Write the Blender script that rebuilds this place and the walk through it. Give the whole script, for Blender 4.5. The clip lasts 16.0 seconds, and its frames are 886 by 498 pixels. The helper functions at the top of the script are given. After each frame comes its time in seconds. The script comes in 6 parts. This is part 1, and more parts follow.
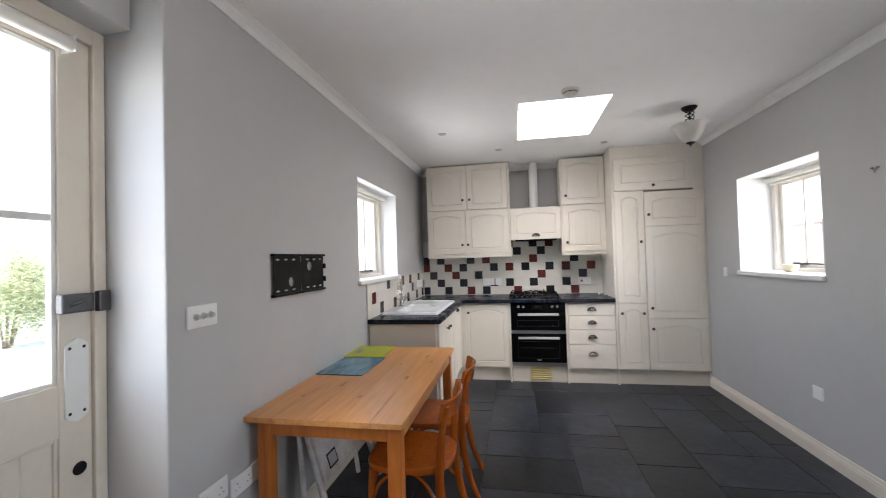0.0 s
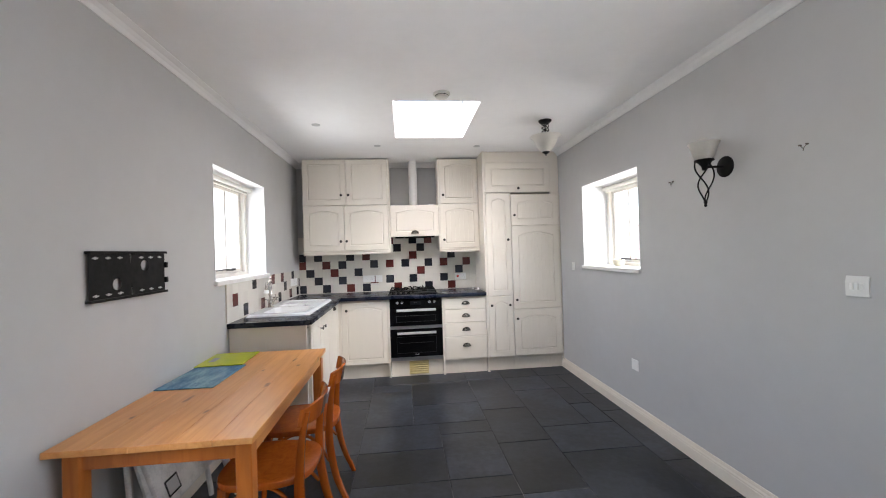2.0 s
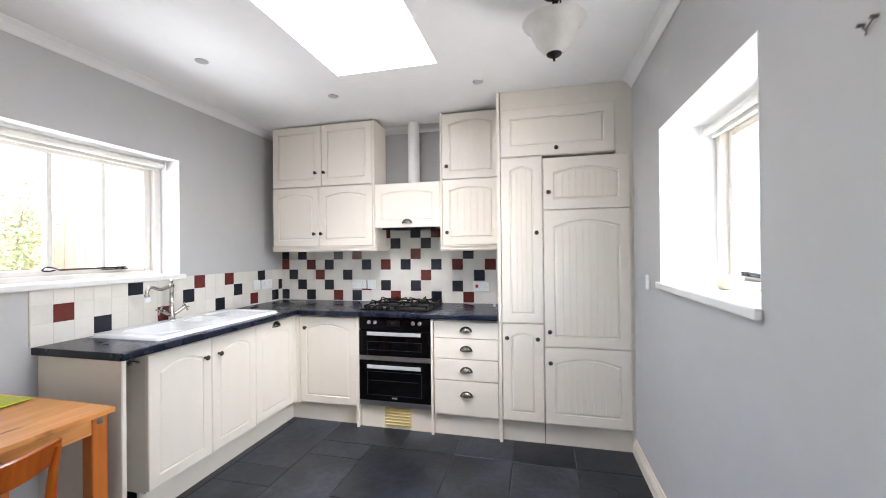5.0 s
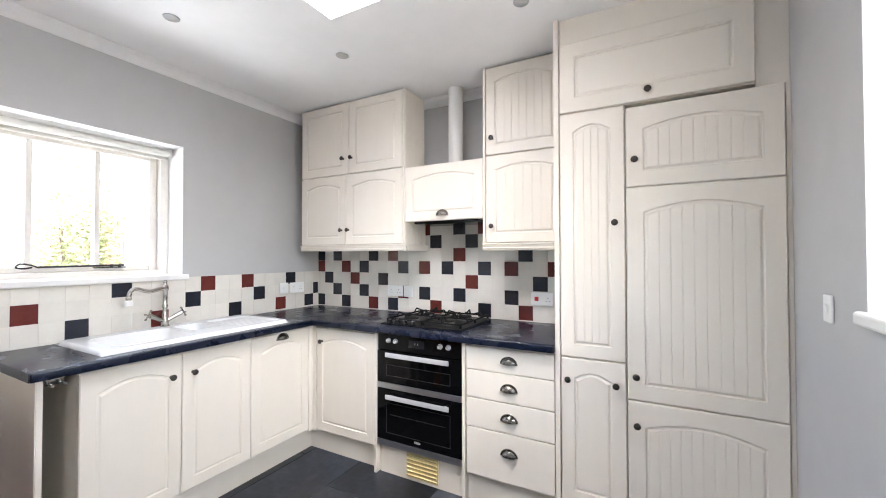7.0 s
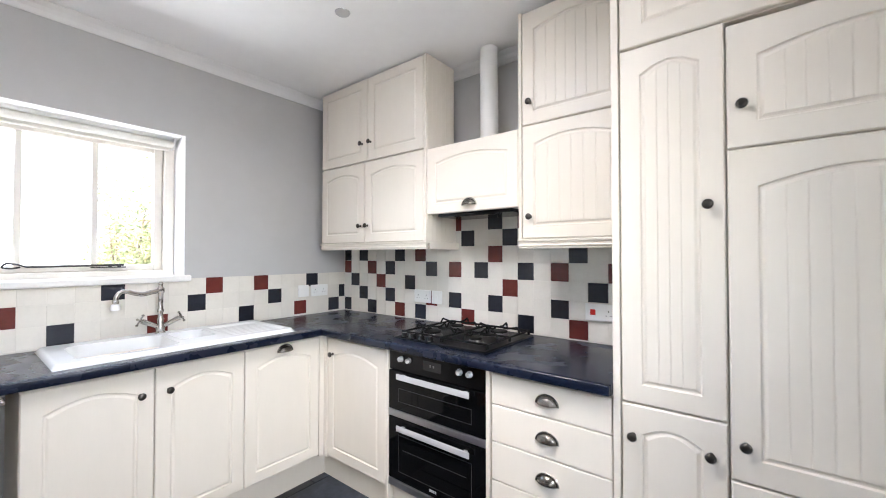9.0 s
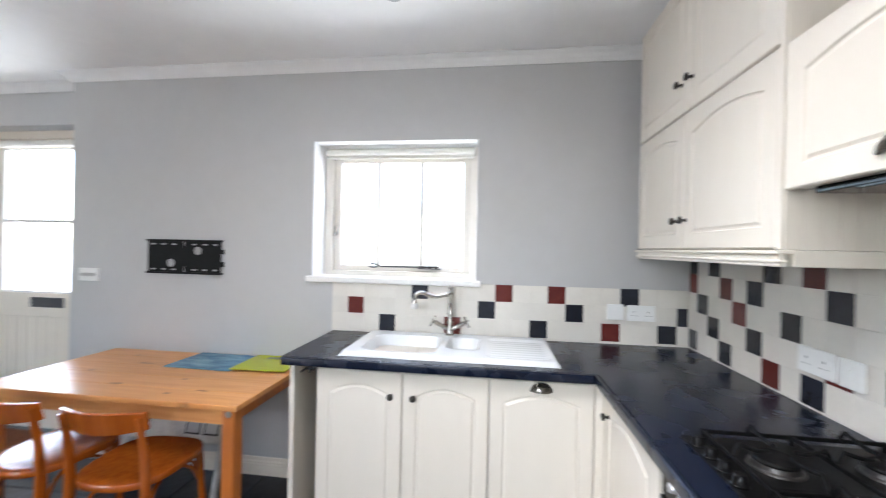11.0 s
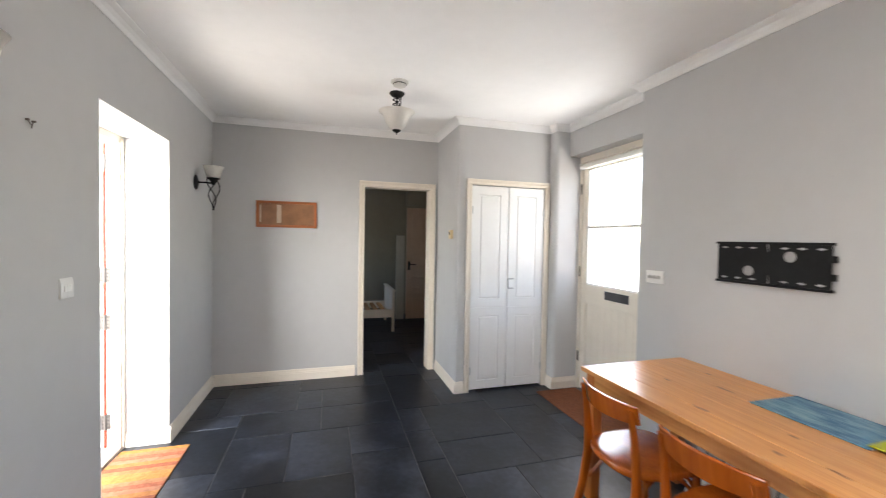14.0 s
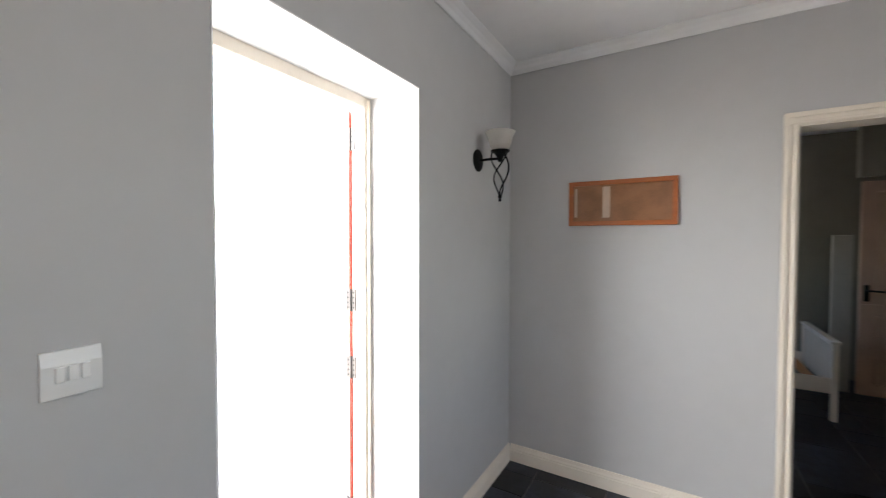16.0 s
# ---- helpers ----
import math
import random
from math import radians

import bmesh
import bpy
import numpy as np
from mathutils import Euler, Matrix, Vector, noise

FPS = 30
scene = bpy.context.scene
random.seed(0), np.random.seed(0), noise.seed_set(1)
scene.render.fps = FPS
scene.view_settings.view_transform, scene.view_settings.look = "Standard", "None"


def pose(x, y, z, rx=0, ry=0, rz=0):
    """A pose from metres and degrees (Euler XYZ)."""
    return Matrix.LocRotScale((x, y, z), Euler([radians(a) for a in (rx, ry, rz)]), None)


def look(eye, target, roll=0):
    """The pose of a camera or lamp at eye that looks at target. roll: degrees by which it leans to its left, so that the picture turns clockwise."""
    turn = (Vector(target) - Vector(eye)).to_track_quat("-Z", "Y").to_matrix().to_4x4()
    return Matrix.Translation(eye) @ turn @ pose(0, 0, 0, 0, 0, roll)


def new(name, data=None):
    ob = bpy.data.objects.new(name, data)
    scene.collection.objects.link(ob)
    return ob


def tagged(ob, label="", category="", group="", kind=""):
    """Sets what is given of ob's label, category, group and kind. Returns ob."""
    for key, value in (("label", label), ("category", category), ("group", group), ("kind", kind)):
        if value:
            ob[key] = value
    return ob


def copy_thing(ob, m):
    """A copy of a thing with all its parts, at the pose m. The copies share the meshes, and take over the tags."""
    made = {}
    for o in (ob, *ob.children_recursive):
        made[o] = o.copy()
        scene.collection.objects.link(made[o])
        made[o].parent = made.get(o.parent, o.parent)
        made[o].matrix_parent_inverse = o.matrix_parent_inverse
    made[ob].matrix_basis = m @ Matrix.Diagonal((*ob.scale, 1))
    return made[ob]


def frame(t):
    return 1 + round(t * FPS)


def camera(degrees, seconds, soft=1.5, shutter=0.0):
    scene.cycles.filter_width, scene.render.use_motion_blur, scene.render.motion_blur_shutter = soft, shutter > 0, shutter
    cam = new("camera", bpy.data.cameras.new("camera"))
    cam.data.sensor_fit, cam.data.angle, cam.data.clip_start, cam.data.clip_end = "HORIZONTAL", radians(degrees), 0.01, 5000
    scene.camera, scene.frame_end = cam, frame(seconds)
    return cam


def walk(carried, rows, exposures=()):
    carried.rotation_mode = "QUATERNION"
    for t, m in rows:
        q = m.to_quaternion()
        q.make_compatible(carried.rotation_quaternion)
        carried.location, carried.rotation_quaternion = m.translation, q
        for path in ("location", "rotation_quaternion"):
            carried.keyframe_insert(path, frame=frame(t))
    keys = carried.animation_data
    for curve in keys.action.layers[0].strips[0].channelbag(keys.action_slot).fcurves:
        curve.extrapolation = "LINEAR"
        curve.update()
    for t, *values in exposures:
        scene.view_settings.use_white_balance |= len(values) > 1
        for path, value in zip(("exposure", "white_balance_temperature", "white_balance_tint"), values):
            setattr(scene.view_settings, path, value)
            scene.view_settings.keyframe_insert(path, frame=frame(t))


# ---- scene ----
cam = camera(97.3, 16.0, soft=1.0, shutter=0.3)
PATH = [
    (0, (-0.028, -0.031, 1.408), (-0.391, 1.935, 1.455), -1.7),
    (0.5, (-0.056, -0.109, 1.413), (-0.186, 1.887, 1.45), -1.8),
    (1, (-0.041, -0.149, 1.418), (-0.011, 1.85, 1.447), -1.8),
    (1.5, (-0.011, -0.11, 1.418), (0.135, 1.884, 1.434), -1.8),
    (2, (0.08, -0.016, 1.408), (0.28, 1.974, 1.42), -1.8),
    (2.5, (0.237, 0.14, 1.405), (0.447, 2.129, 1.414), -1.8),
    (3, (0.485, 0.351, 1.411), (0.693, 2.34, 1.419), -1.6),
    (5.5, (1.415, 1.876, 1.392), (0.756, 3.764, 1.407), -0.5),
    (6, (1.471, 2.148, 1.39), (0.689, 3.988, 1.412), -0.4),
    (6.5, (1.465, 2.331, 1.392), (0.59, 4.129, 1.419), -0.2),
    (7, (1.446, 2.445, 1.368), (0.496, 4.205, 1.401), -0.1),
    (7.5, (1.45, 2.517, 1.359), (0.441, 4.244, 1.396), -0.0),
    (8, (1.45, 2.572, 1.357), (0.392, 4.269, 1.391), -0.0),
    (10.5, (1.117, 3.844, 1.414), (-0.802, 4.406, 1.446), 1.1),
    (11, (1.041, 3.965, 1.431), (-0.942, 3.705, 1.43), 1.2),
    (11.5, (1.072, 3.979, 1.424), (-0.709, 3.069, 1.423), 1.6),
    (12, (1.098, 3.941, 1.427), (-0.399, 2.615, 1.404), 1.6),
    (12.5, (1.069, 3.896, 1.438), (-0.194, 2.346, 1.405), 1.3),
    (13, (1.056, 3.812, 1.428), (-0.022, 2.128, 1.396), 1.3),
    (13.5, (1.017, 3.649, 1.426), (0.129, 1.857, 1.382), 1.2),
    (14, (0.884, 3.398, 1.442), (0.317, 1.481, 1.391), 1.0),
    (14.5, (0.841, 2.995, 1.458), (0.734, 0.998, 1.397), 0.7),
    (15, (0.825, 2.533, 1.460), (1.126, 0.557, 1.402), 0.6),
    (15.3, (0.845, 2.238, 1.468), (1.340, 0.302, 1.409), 0.35),
    (15.5, (0.878, 2.070, 1.479), (1.514, 0.174, 1.420), 0.15),
    (16, (0.998, 1.658, 1.451), (2.025, -0.057, 1.398), 0.1),
]
walk(cam, [(t, look(eye, target, roll)) for t, eye, target, roll in PATH], exposures=[
    (0.0, 2.99, 6720, 12), (1.5, 3.22, 6720, 12), (3.0, 3.45, 6620, 12), (5.5, 3.62, 6470, 12), (8.0, 3.64, 6520, 12), (11.0, 3.54, 6320, 10),
    (12.0, 3.53, 6620, 11), (13.0, 3.56, 7120, 12), (14.5, 3.46, 7120, 12), (15.4, 3.25, 7270, 13), (16.0, 3.16, 6820, 12)])

# ---------- world, sun, daylight, exposure ----------
world = bpy.data.worlds.new("sky")
scene.world = world
world.use_nodes = True
wn = world.node_tree
sky = wn.nodes.new("ShaderNodeTexSky")
sky.sky_type = 'NISHITA'
sky.sun_disc = False
sky.sun_elevation, sky.sun_rotation = radians(63), radians(180)
wn.nodes["Background"].inputs["Strength"].default_value = 0.15
wn.links.new(sky.outputs[0], wn.nodes["Background"].inputs["Color"])
sun = new("sun", bpy.data.lights.new("sun", 'SUN'))
sun.data.energy, sun.data.angle, sun.data.color = 1.5, radians(70), (1.0, 0.95, 0.88)
sun.matrix_world = look((0.0, -6.0, 12.0), (0, 0, 0))


def daylight(name, eye, target, w, h, watts, colour=(1.0, 0.955, 0.955)):
    data = bpy.data.lights.new(name, 'AREA')
    data.shape, data.size, data.size_y, data.energy, data.color = 'RECTANGLE', w, h, watts, colour
    ob = new(name, data)
    ob.matrix_world = look(eye, target)
    return ob


COOL, WARM = (0.91, 0.965, 1.0), (1.0, 0.945, 0.885)
daylight("skylight_daylight", (0.3675, 3.4125, 2.72), (0.3675, 3.4125, 0), 0.67, 0.94, 2.0)
daylight("window_daylight_west", (-2.45, 3.36, 2.62), (-0.9, 3.36, 1.85), 1.8, 1.1, 3.2, COOL)
daylight("window_groundlight_west", (-2.75, 3.36, 0.62), (-1.0, 3.36, 2.0), 2.2, 0.9, 8.4, COOL)
daylight("door_daylight_west", (-2.4, -0.50, 1.62), (0, -0.50, 1.40), 3.2, 1.3, 10.5, COOL)
daylight("door_groundlight_west", (-2.9, 0.60, 0.30), (-0.6, 0.60, 2.3), 1.8, 1.0, 4.2, COOL)
daylight("door_daylight_east", (3.6, 2.75, 1.25), (1.6, 2.75, 1.2), 2.6, 2.3, 17.0, WARM)
daylight("door_skylight_east", (3.5, 2.60, 2.35), (1.0, -0.40, 0.5), 1.8, 1.2, 34.0, COOL)
daylight("door_groundlight_east", (3.3, 0.75, 0.12), (1.2, 0.75, 2.2), 1.4, 0.9, 4.0, WARM)

# ---------- materials ----------
MATS = {}


def material(name, colour, rough=0.5, metal=0.0, vary=0.06, scale=6.0, bump=0.0, bump_scale=60.0, stretch=(1, 1, 1),
             second=None, amount=0.0, rnd=0.0, coat=0.0, ior=1.45, spread=(0.35, 0.7)):
    if name in MATS:
        return MATS[name]
    m = bpy.data.materials.new(name)
    m.use_nodes = True
    nt = m.node_tree
    N, L = nt.nodes, nt.links
    bsdf = N["Principled BSDF"]
    bsdf.inputs["Roughness"].default_value = rough
    bsdf.inputs["Metallic"].default_value = metal
    bsdf.inputs["IOR"].default_value = ior
    bsdf.inputs["Coat Weight"].default_value = coat
    bsdf.inputs["Coat Roughness"].default_value = 0.12
    tc = N.new("ShaderNodeTexCoord")
    mp = N.new("ShaderNodeMapping")
    mp.inputs["Scale"].default_value = stretch
    L.new(tc.outputs["Object"], mp.inputs["Vector"])
    if rnd:
        ri = N.new("ShaderNodeObjectInfo")
        far = N.new("ShaderNodeMath")
        far.operation = 'MULTIPLY'
        far.inputs[1].default_value = 60.0
        L.new(ri.outputs["Random"], far.inputs[0])
        L.new(far.outputs[0], mp.inputs["Location"])
    n1 = N.new("ShaderNodeTexNoise")
    n1.inputs["Scale"].default_value = scale
    n1.inputs["Detail"].default_value = 5
    L.new(mp.outputs[0], n1.inputs["Vector"])
    n2 = N.new("ShaderNodeTexNoise")
    n2.inputs["Scale"].default_value = scale * 9
    n2.inputs["Detail"].default_value = 3
    L.new(mp.outputs[0], n2.inputs["Vector"])
    mix = N.new("ShaderNodeMix")
    mix.data_type = 'RGBA'
    c2 = second or tuple(c * (1 - 2.2 * vary) for c in colour)
    mix.inputs["A"].default_value = (*colour, 1)
    mix.inputs["B"].default_value = (*c2, 1)
    ramp = N.new("ShaderNodeMapRange")
    ramp.interpolation_type = 'SMOOTHSTEP'
    ramp.inputs["From Min"].default_value, ramp.inputs["From Max"].default_value = spread
    ramp.inputs["To Max"].default_value = amount or 1.0
    ad = N.new("ShaderNodeMath")
    ad.operation = 'MULTIPLY_ADD'
    ad.inputs[1].default_value = 0.3
    L.new(n2.outputs["Fac"], ad.inputs[0])
    sc = N.new("ShaderNodeMath")
    sc.operation = 'MULTIPLY'
    sc.inputs[1].default_value = 0.7
    L.new(n1.outputs["Fac"], sc.inputs[0])
    L.new(sc.outputs[0], ad.inputs[2])
    L.new(ad.outputs[0], ramp.inputs["Value"])
    L.new(ramp.outputs[0], mix.inputs["Factor"])
    out = mix.outputs["Result"]
    if rnd:
        oi = N.new("ShaderNodeObjectInfo")
        mr = N.new("ShaderNodeMapRange")
        mr.inputs["To Min"].default_value, mr.inputs["To Max"].default_value = 1 - rnd, 1 + rnd
        L.new(oi.outputs["Random"], mr.inputs["Value"])
        hs = N.new("ShaderNodeHueSaturation")
        L.new(mr.outputs[0], hs.inputs["Value"])
        L.new(out, hs.inputs["Color"])
        out = hs.outputs["Color"]
    L.new(out, bsdf.inputs["Base Color"])
    rr = N.new("ShaderNodeMapRange")
    rr.inputs["To Min"].default_value, rr.inputs["To Max"].default_value = max(0.02, rough * 0.8), min(1, rough * 1.2)
    L.new(n1.outputs["Fac"], rr.inputs["Value"])
    L.new(rr.outputs[0], bsdf.inputs["Roughness"])
    if bump:
        nb = N.new("ShaderNodeTexNoise")
        nb.inputs["Scale"].default_value = bump_scale
        nb.inputs["Detail"].default_value = 4
        L.new(mp.outputs[0], nb.inputs["Vector"])
        bn = N.new("ShaderNodeBump")
        bn.inputs["Strength"].default_value = bump
        bn.inputs["Distance"].default_value = 0.004
        L.new(nb.outputs["Fac"], bn.inputs["Height"])
        L.new(bn.outputs[0], bsdf.inputs["Normal"])
    MATS[name] = m
    return m


def wood(name, colour, dark, rough=0.35, axis=1, knots=True, coat=0.0):
    """Boards with grain along the given axis, dark streaks and knots."""
    m = bpy.data.materials.new(name)
    m.use_nodes = True
    N, L = m.node_tree.nodes, m.node_tree.links
    bsdf = N["Principled BSDF"]
    bsdf.inputs["Roughness"].default_value = rough
    bsdf.inputs["Coat Weight"].default_value = coat
    bsdf.inputs["Coat Roughness"].default_value = 0.15
    tc = N.new("ShaderNodeTexCoord")
    mp = N.new("ShaderNodeMapping")
    s = [22, 22, 22]
    s[axis] = 1.6
    mp.inputs["Scale"].default_value = s
    L.new(tc.outputs["Object"], mp.inputs["Vector"])
    n = N.new("ShaderNodeTexNoise")
    n.inputs["Scale"].default_value, n.inputs["Detail"].default_value, n.inputs["Distortion"].default_value = 1.5, 8, 0.8
    L.new(mp.outputs[0], n.inputs["Vector"])
    big = N.new("ShaderNodeTexNoise")
    big.inputs["Scale"].default_value = 2.2
    L.new(tc.outputs["Object"], big.inputs["Vector"])
    ramp = N.new("ShaderNodeValToRGB")
    ramp.color_ramp.elements[0].position, ramp.color_ramp.elements[1].position = 0.3, 0.72
    ramp.color_ramp.elements[0].color = (*colour, 1)
    ramp.color_ramp.elements[1].color = (*dark, 1)
    L.new(n.outputs["Fac"], ramp.inputs[0])
    hs = N.new("ShaderNodeHueSaturation")
    mr = N.new("ShaderNodeMapRange")
    mr.inputs["To Min"].default_value, mr.inputs["To Max"].default_value = 0.72, 1.22
    L.new(big.outputs["Fac"], mr.inputs["Value"])
    L.new(mr.outputs[0], hs.inputs["Value"])
    L.new(ramp.outputs[0], hs.inputs["Color"])
    out = hs.outputs[0]
    if knots:
        mk = N.new("ShaderNodeMapping")
        ks = [6.5, 6.5, 6.5]
        ks[axis] = 2.3
        mk.inputs["Scale"].default_value = ks
        L.new(tc.outputs["Object"], mk.inputs["Vector"])
        wob = N.new("ShaderNodeTexNoise")
        wob.inputs["Scale"].default_value = 9.0
        L.new(tc.outputs["Object"], wob.inputs["Vector"])
        wa = N.new("ShaderNodeVectorMath")
        wa.operation = 'MULTIPLY_ADD'
        wa.inputs[1].default_value = (0.35, 0.35, 0.0)
        L.new(wob.outputs["Color"], wa.inputs[0])
        L.new(mk.outputs[0], wa.inputs[2])
        vo = N.new("ShaderNodeTexVoronoi")
        vo.inputs["Scale"].default_value = 1.0
        vo.voronoi_dimensions = '2D'
        L.new(wa.outputs[0], vo.inputs["Vector"])
        kr = N.new("ShaderNodeMapRange")
        kr.inputs["From Min"].default_value, kr.inputs["From Max"].default_value = 0.03, 0.085
        kr.inputs["To Min"].default_value, kr.inputs["To Max"].default_value = 0.8, 0.0
        L.new(vo.outputs["Distance"], kr.inputs["Value"])
        sep = N.new("ShaderNodeSeparateColor")
        L.new(vo.outputs["Color"], sep.inputs[0])
        few = N.new("ShaderNodeMath")
        few.operation = 'GREATER_THAN'
        few.inputs[1].default_value = 0.45
        L.new(sep.outputs[0], few.inputs[0])
        km = N.new("ShaderNodeMath")
        km.operation = 'MULTIPLY'
        L.new(kr.outputs[0], km.inputs[0])
        L.new(few.outputs[0], km.inputs[1])
        kx = N.new("ShaderNodeMix")
        kx.data_type = 'RGBA'
        kx.inputs["B"].default_value = (*(c * k for c, k in zip(dark, (0.28, 0.22, 0.2))), 1)
        L.new(km.outputs[0], kx.inputs["Factor"])
        L.new(out, kx.inputs["A"])
        out = kx.outputs["Result"]
    L.new(out, bsdf.inputs["Base Color"])
    bn = N.new("ShaderNodeBump")
    bn.inputs["Strength"].default_value, bn.inputs["Distance"].default_value = 0.12, 0.002
    L.new(n.outputs["Fac"], bn.inputs["Height"])
    L.new(bn.outputs[0], bsdf.inputs["Normal"])
    MATS[name] = m
    return m


def glass(name, colour=(1, 1, 1), rough=0.0, alpha=0.0):
    m = bpy.data.materials.new(name)
    m.use_nodes = True
    N, L = m.node_tree.nodes, m.node_tree.links
    N.remove(N["Principled BSDF"])
    tr = N.new("ShaderNodeBsdfTransparent")
    tr.inputs[0].default_value = (*colour, 1)
    gl = N.new("ShaderNodeBsdfGlossy")
    gl.inputs["Roughness"].default_value = 0.02
    lw = N.new("ShaderNodeLayerWeight")
    lw.inputs["Blend"].default_value = 0.12
    fr = N.new("ShaderNodeMapRange")
    fr.inputs["To Min"].default_value, fr.inputs["To Max"].default_value = 0.03, 0.25
    L.new(lw.outputs["Facing"], fr.inputs["Value"])
    mx = N.new("ShaderNodeMixShader")
    L.new(fr.outputs[0], mx.inputs[0])
    L.new(tr.outputs[0], mx.inputs[1])
    L.new(gl.outputs[0], mx.inputs[2])
    L.new(mx.outputs[0], N["Material Output"].inputs["Surface"])
    MATS[name] = m
    return m


PAINT = material("grey_wall_paint", (0.486, 0.484, 0.479), 0.6, vary=0.025, scale=1.2, bump=0.05, bump_scale=220)
CEIL = material("ceiling_paint", (0.89, 0.885, 0.875), 0.75, vary=0.02, scale=1.5, bump=0.04, bump_scale=150)
WHITE = material("white_gloss_paint", (0.79, 0.78, 0.755), 0.35, vary=0.02, scale=3)
REVEAL = material("white_reveal_paint", (0.82, 0.82, 0.815), 0.6, vary=0.02, scale=3, bump=0.05, bump_scale=150)
CREAM = material("cream_trim_paint", (0.76, 0.69, 0.59), 0.4, vary=0.03, scale=4, bump=0.03, bump_scale=90)
UNIT = material("cream_unit_foil", (0.765, 0.708, 0.620), 0.40, vary=0.010, scale=5, stretch=(3, 3, 0.5), bump=0.012, bump_scale=60)
WORKTOP = material("dark_slate_laminate", (0.0048, 0.0080, 0.0200), 0.27, second=(0.0095, 0.0150, 0.034), amount=0.3, scale=7, bump=0.012, bump_scale=160, ior=1.40)
SLATE = material("slate", (0.0068, 0.0083, 0.0122), 0.36, second=(0.048, 0.058, 0.080), amount=0.75, scale=3.0, bump=0.5, bump_scale=8, rnd=0.5, ior=1.45, spread=(0.38, 0.74))
GROUT = material("dark_floor_grout", (0.03, 0.03, 0.03), 0.85, vary=0.2, scale=15)
GROUTL = material("pale_floor_grout", (0.17, 0.165, 0.16), 0.85, second=(0.02, 0.02, 0.02), scale=2.2)
TILEC = material("cream_tile", (0.72, 0.685, 0.62), 0.22, vary=0.03, scale=8, rnd=0.03)
TILER = material("oxblood_tile", (0.125, 0.024, 0.020), 0.2, vary=0.1, scale=18, rnd=0.15)
TILEB = material("blue_black_tile", (0.020, 0.022, 0.031), 0.2, vary=0.1, scale=18, rnd=0.2)
TGROUT = material("tile_grout", (0.71, 0.675, 0.61), 0.8, vary=0.05)
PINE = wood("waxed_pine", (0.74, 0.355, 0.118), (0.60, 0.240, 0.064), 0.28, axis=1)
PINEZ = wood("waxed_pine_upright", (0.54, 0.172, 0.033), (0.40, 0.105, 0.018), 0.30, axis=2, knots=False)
CHAIRW = wood("orange_varnished_beech", (0.46, 0.108, 0.011), (0.33, 0.064, 0.006), 0.22, axis=2, knots=False, coat=0.4)
PLASTIC = material("white_plastic", (0.82, 0.82, 0.80), 0.3, vary=0.01)
PLASTICG = material("grey_plastic", (0.5, 0.5, 0.49), 0.35, vary=0.02)
CERAMIC = material("white_composite_sink", (0.74, 0.755, 0.76), 0.18, vary=0.01)
CHROME = material("chrome", (0.50, 0.475, 0.44), 0.12, 1.0, vary=0.03)
PEWTER = material("antique_pewter", (0.43, 0.40, 0.36), 0.24, 1.0, vary=0.15, scale=30)
STEEL = material("brushed_steel", (0.55, 0.55, 0.56), 0.3, 1.0, vary=0.05, scale=8, stretch=(0.2, 1, 8))
IRON = material("black_iron", (0.004, 0.004, 0.0042), 0.55, vary=0.2, scale=30, bump=0.1, bump_scale=90, ior=1.3)
BLACKGL = material("black_oven_glass", (0.003, 0.003, 0.0035), 0.05, vary=0.05, ior=1.3)
BLACKEN = material("black_enamel", (0.004, 0.004, 0.0045), 0.16, vary=0.1, ior=1.3)
CASTIRON = material("cast_iron", (0.004, 0.004, 0.0042), 0.6, vary=0.2, scale=40, bump=0.2, bump_scale=200, ior=1.25)
FROST = material("frosted_glass_shade", (0.84, 0.81, 0.75), 0.35, vary=0.05, scale=14)
FROST.node_tree.nodes["Principled BSDF"].inputs["Transmission Weight"].default_value = 0.55
BLIND = material("roller_blind_cloth", (0.78, 0.76, 0.70), 0.8, vary=0.03, scale=30, bump=0.1, bump_scale=300)
SEAL = material("dark_gap", (0.02, 0.02, 0.02), 0.8)
PANE = glass("window_glass")
MATR = material("rust_coir", (0.20, 0.060, 0.020), 0.95, second=(0.10, 0.03, 0.012), scale=60, bump=0.8, bump_scale=300)
REDRAW = material("bare_red_wood", (0.50, 0.06, 0.025), 0.7, vary=0.1)
HOBEN = material("satin_black_hob_steel", (0.003, 0.003, 0.0033), 0.42, vary=0.1, ior=1.25)
ALU = material("bright_aluminium", (0.62, 0.62, 0.63), 0.38, 0.35, vary=0.03, scale=8, stretch=(0.2, 1, 8))
KNOBM = material("dark_bronze_knob", (0.075, 0.068, 0.060), 0.3, 0.9, vary=0.15, scale=30)
SASH = material("white_window_paint", (0.73, 0.69, 0.63), 0.4, vary=0.03, scale=4, bump=0.03, bump_scale=90)
SILVER = material("silver_knob", (0.74, 0.74, 0.74), 0.28, 0.7, vary=0.03)

# ---------- mesh helpers ----------
ORIGIN = {}


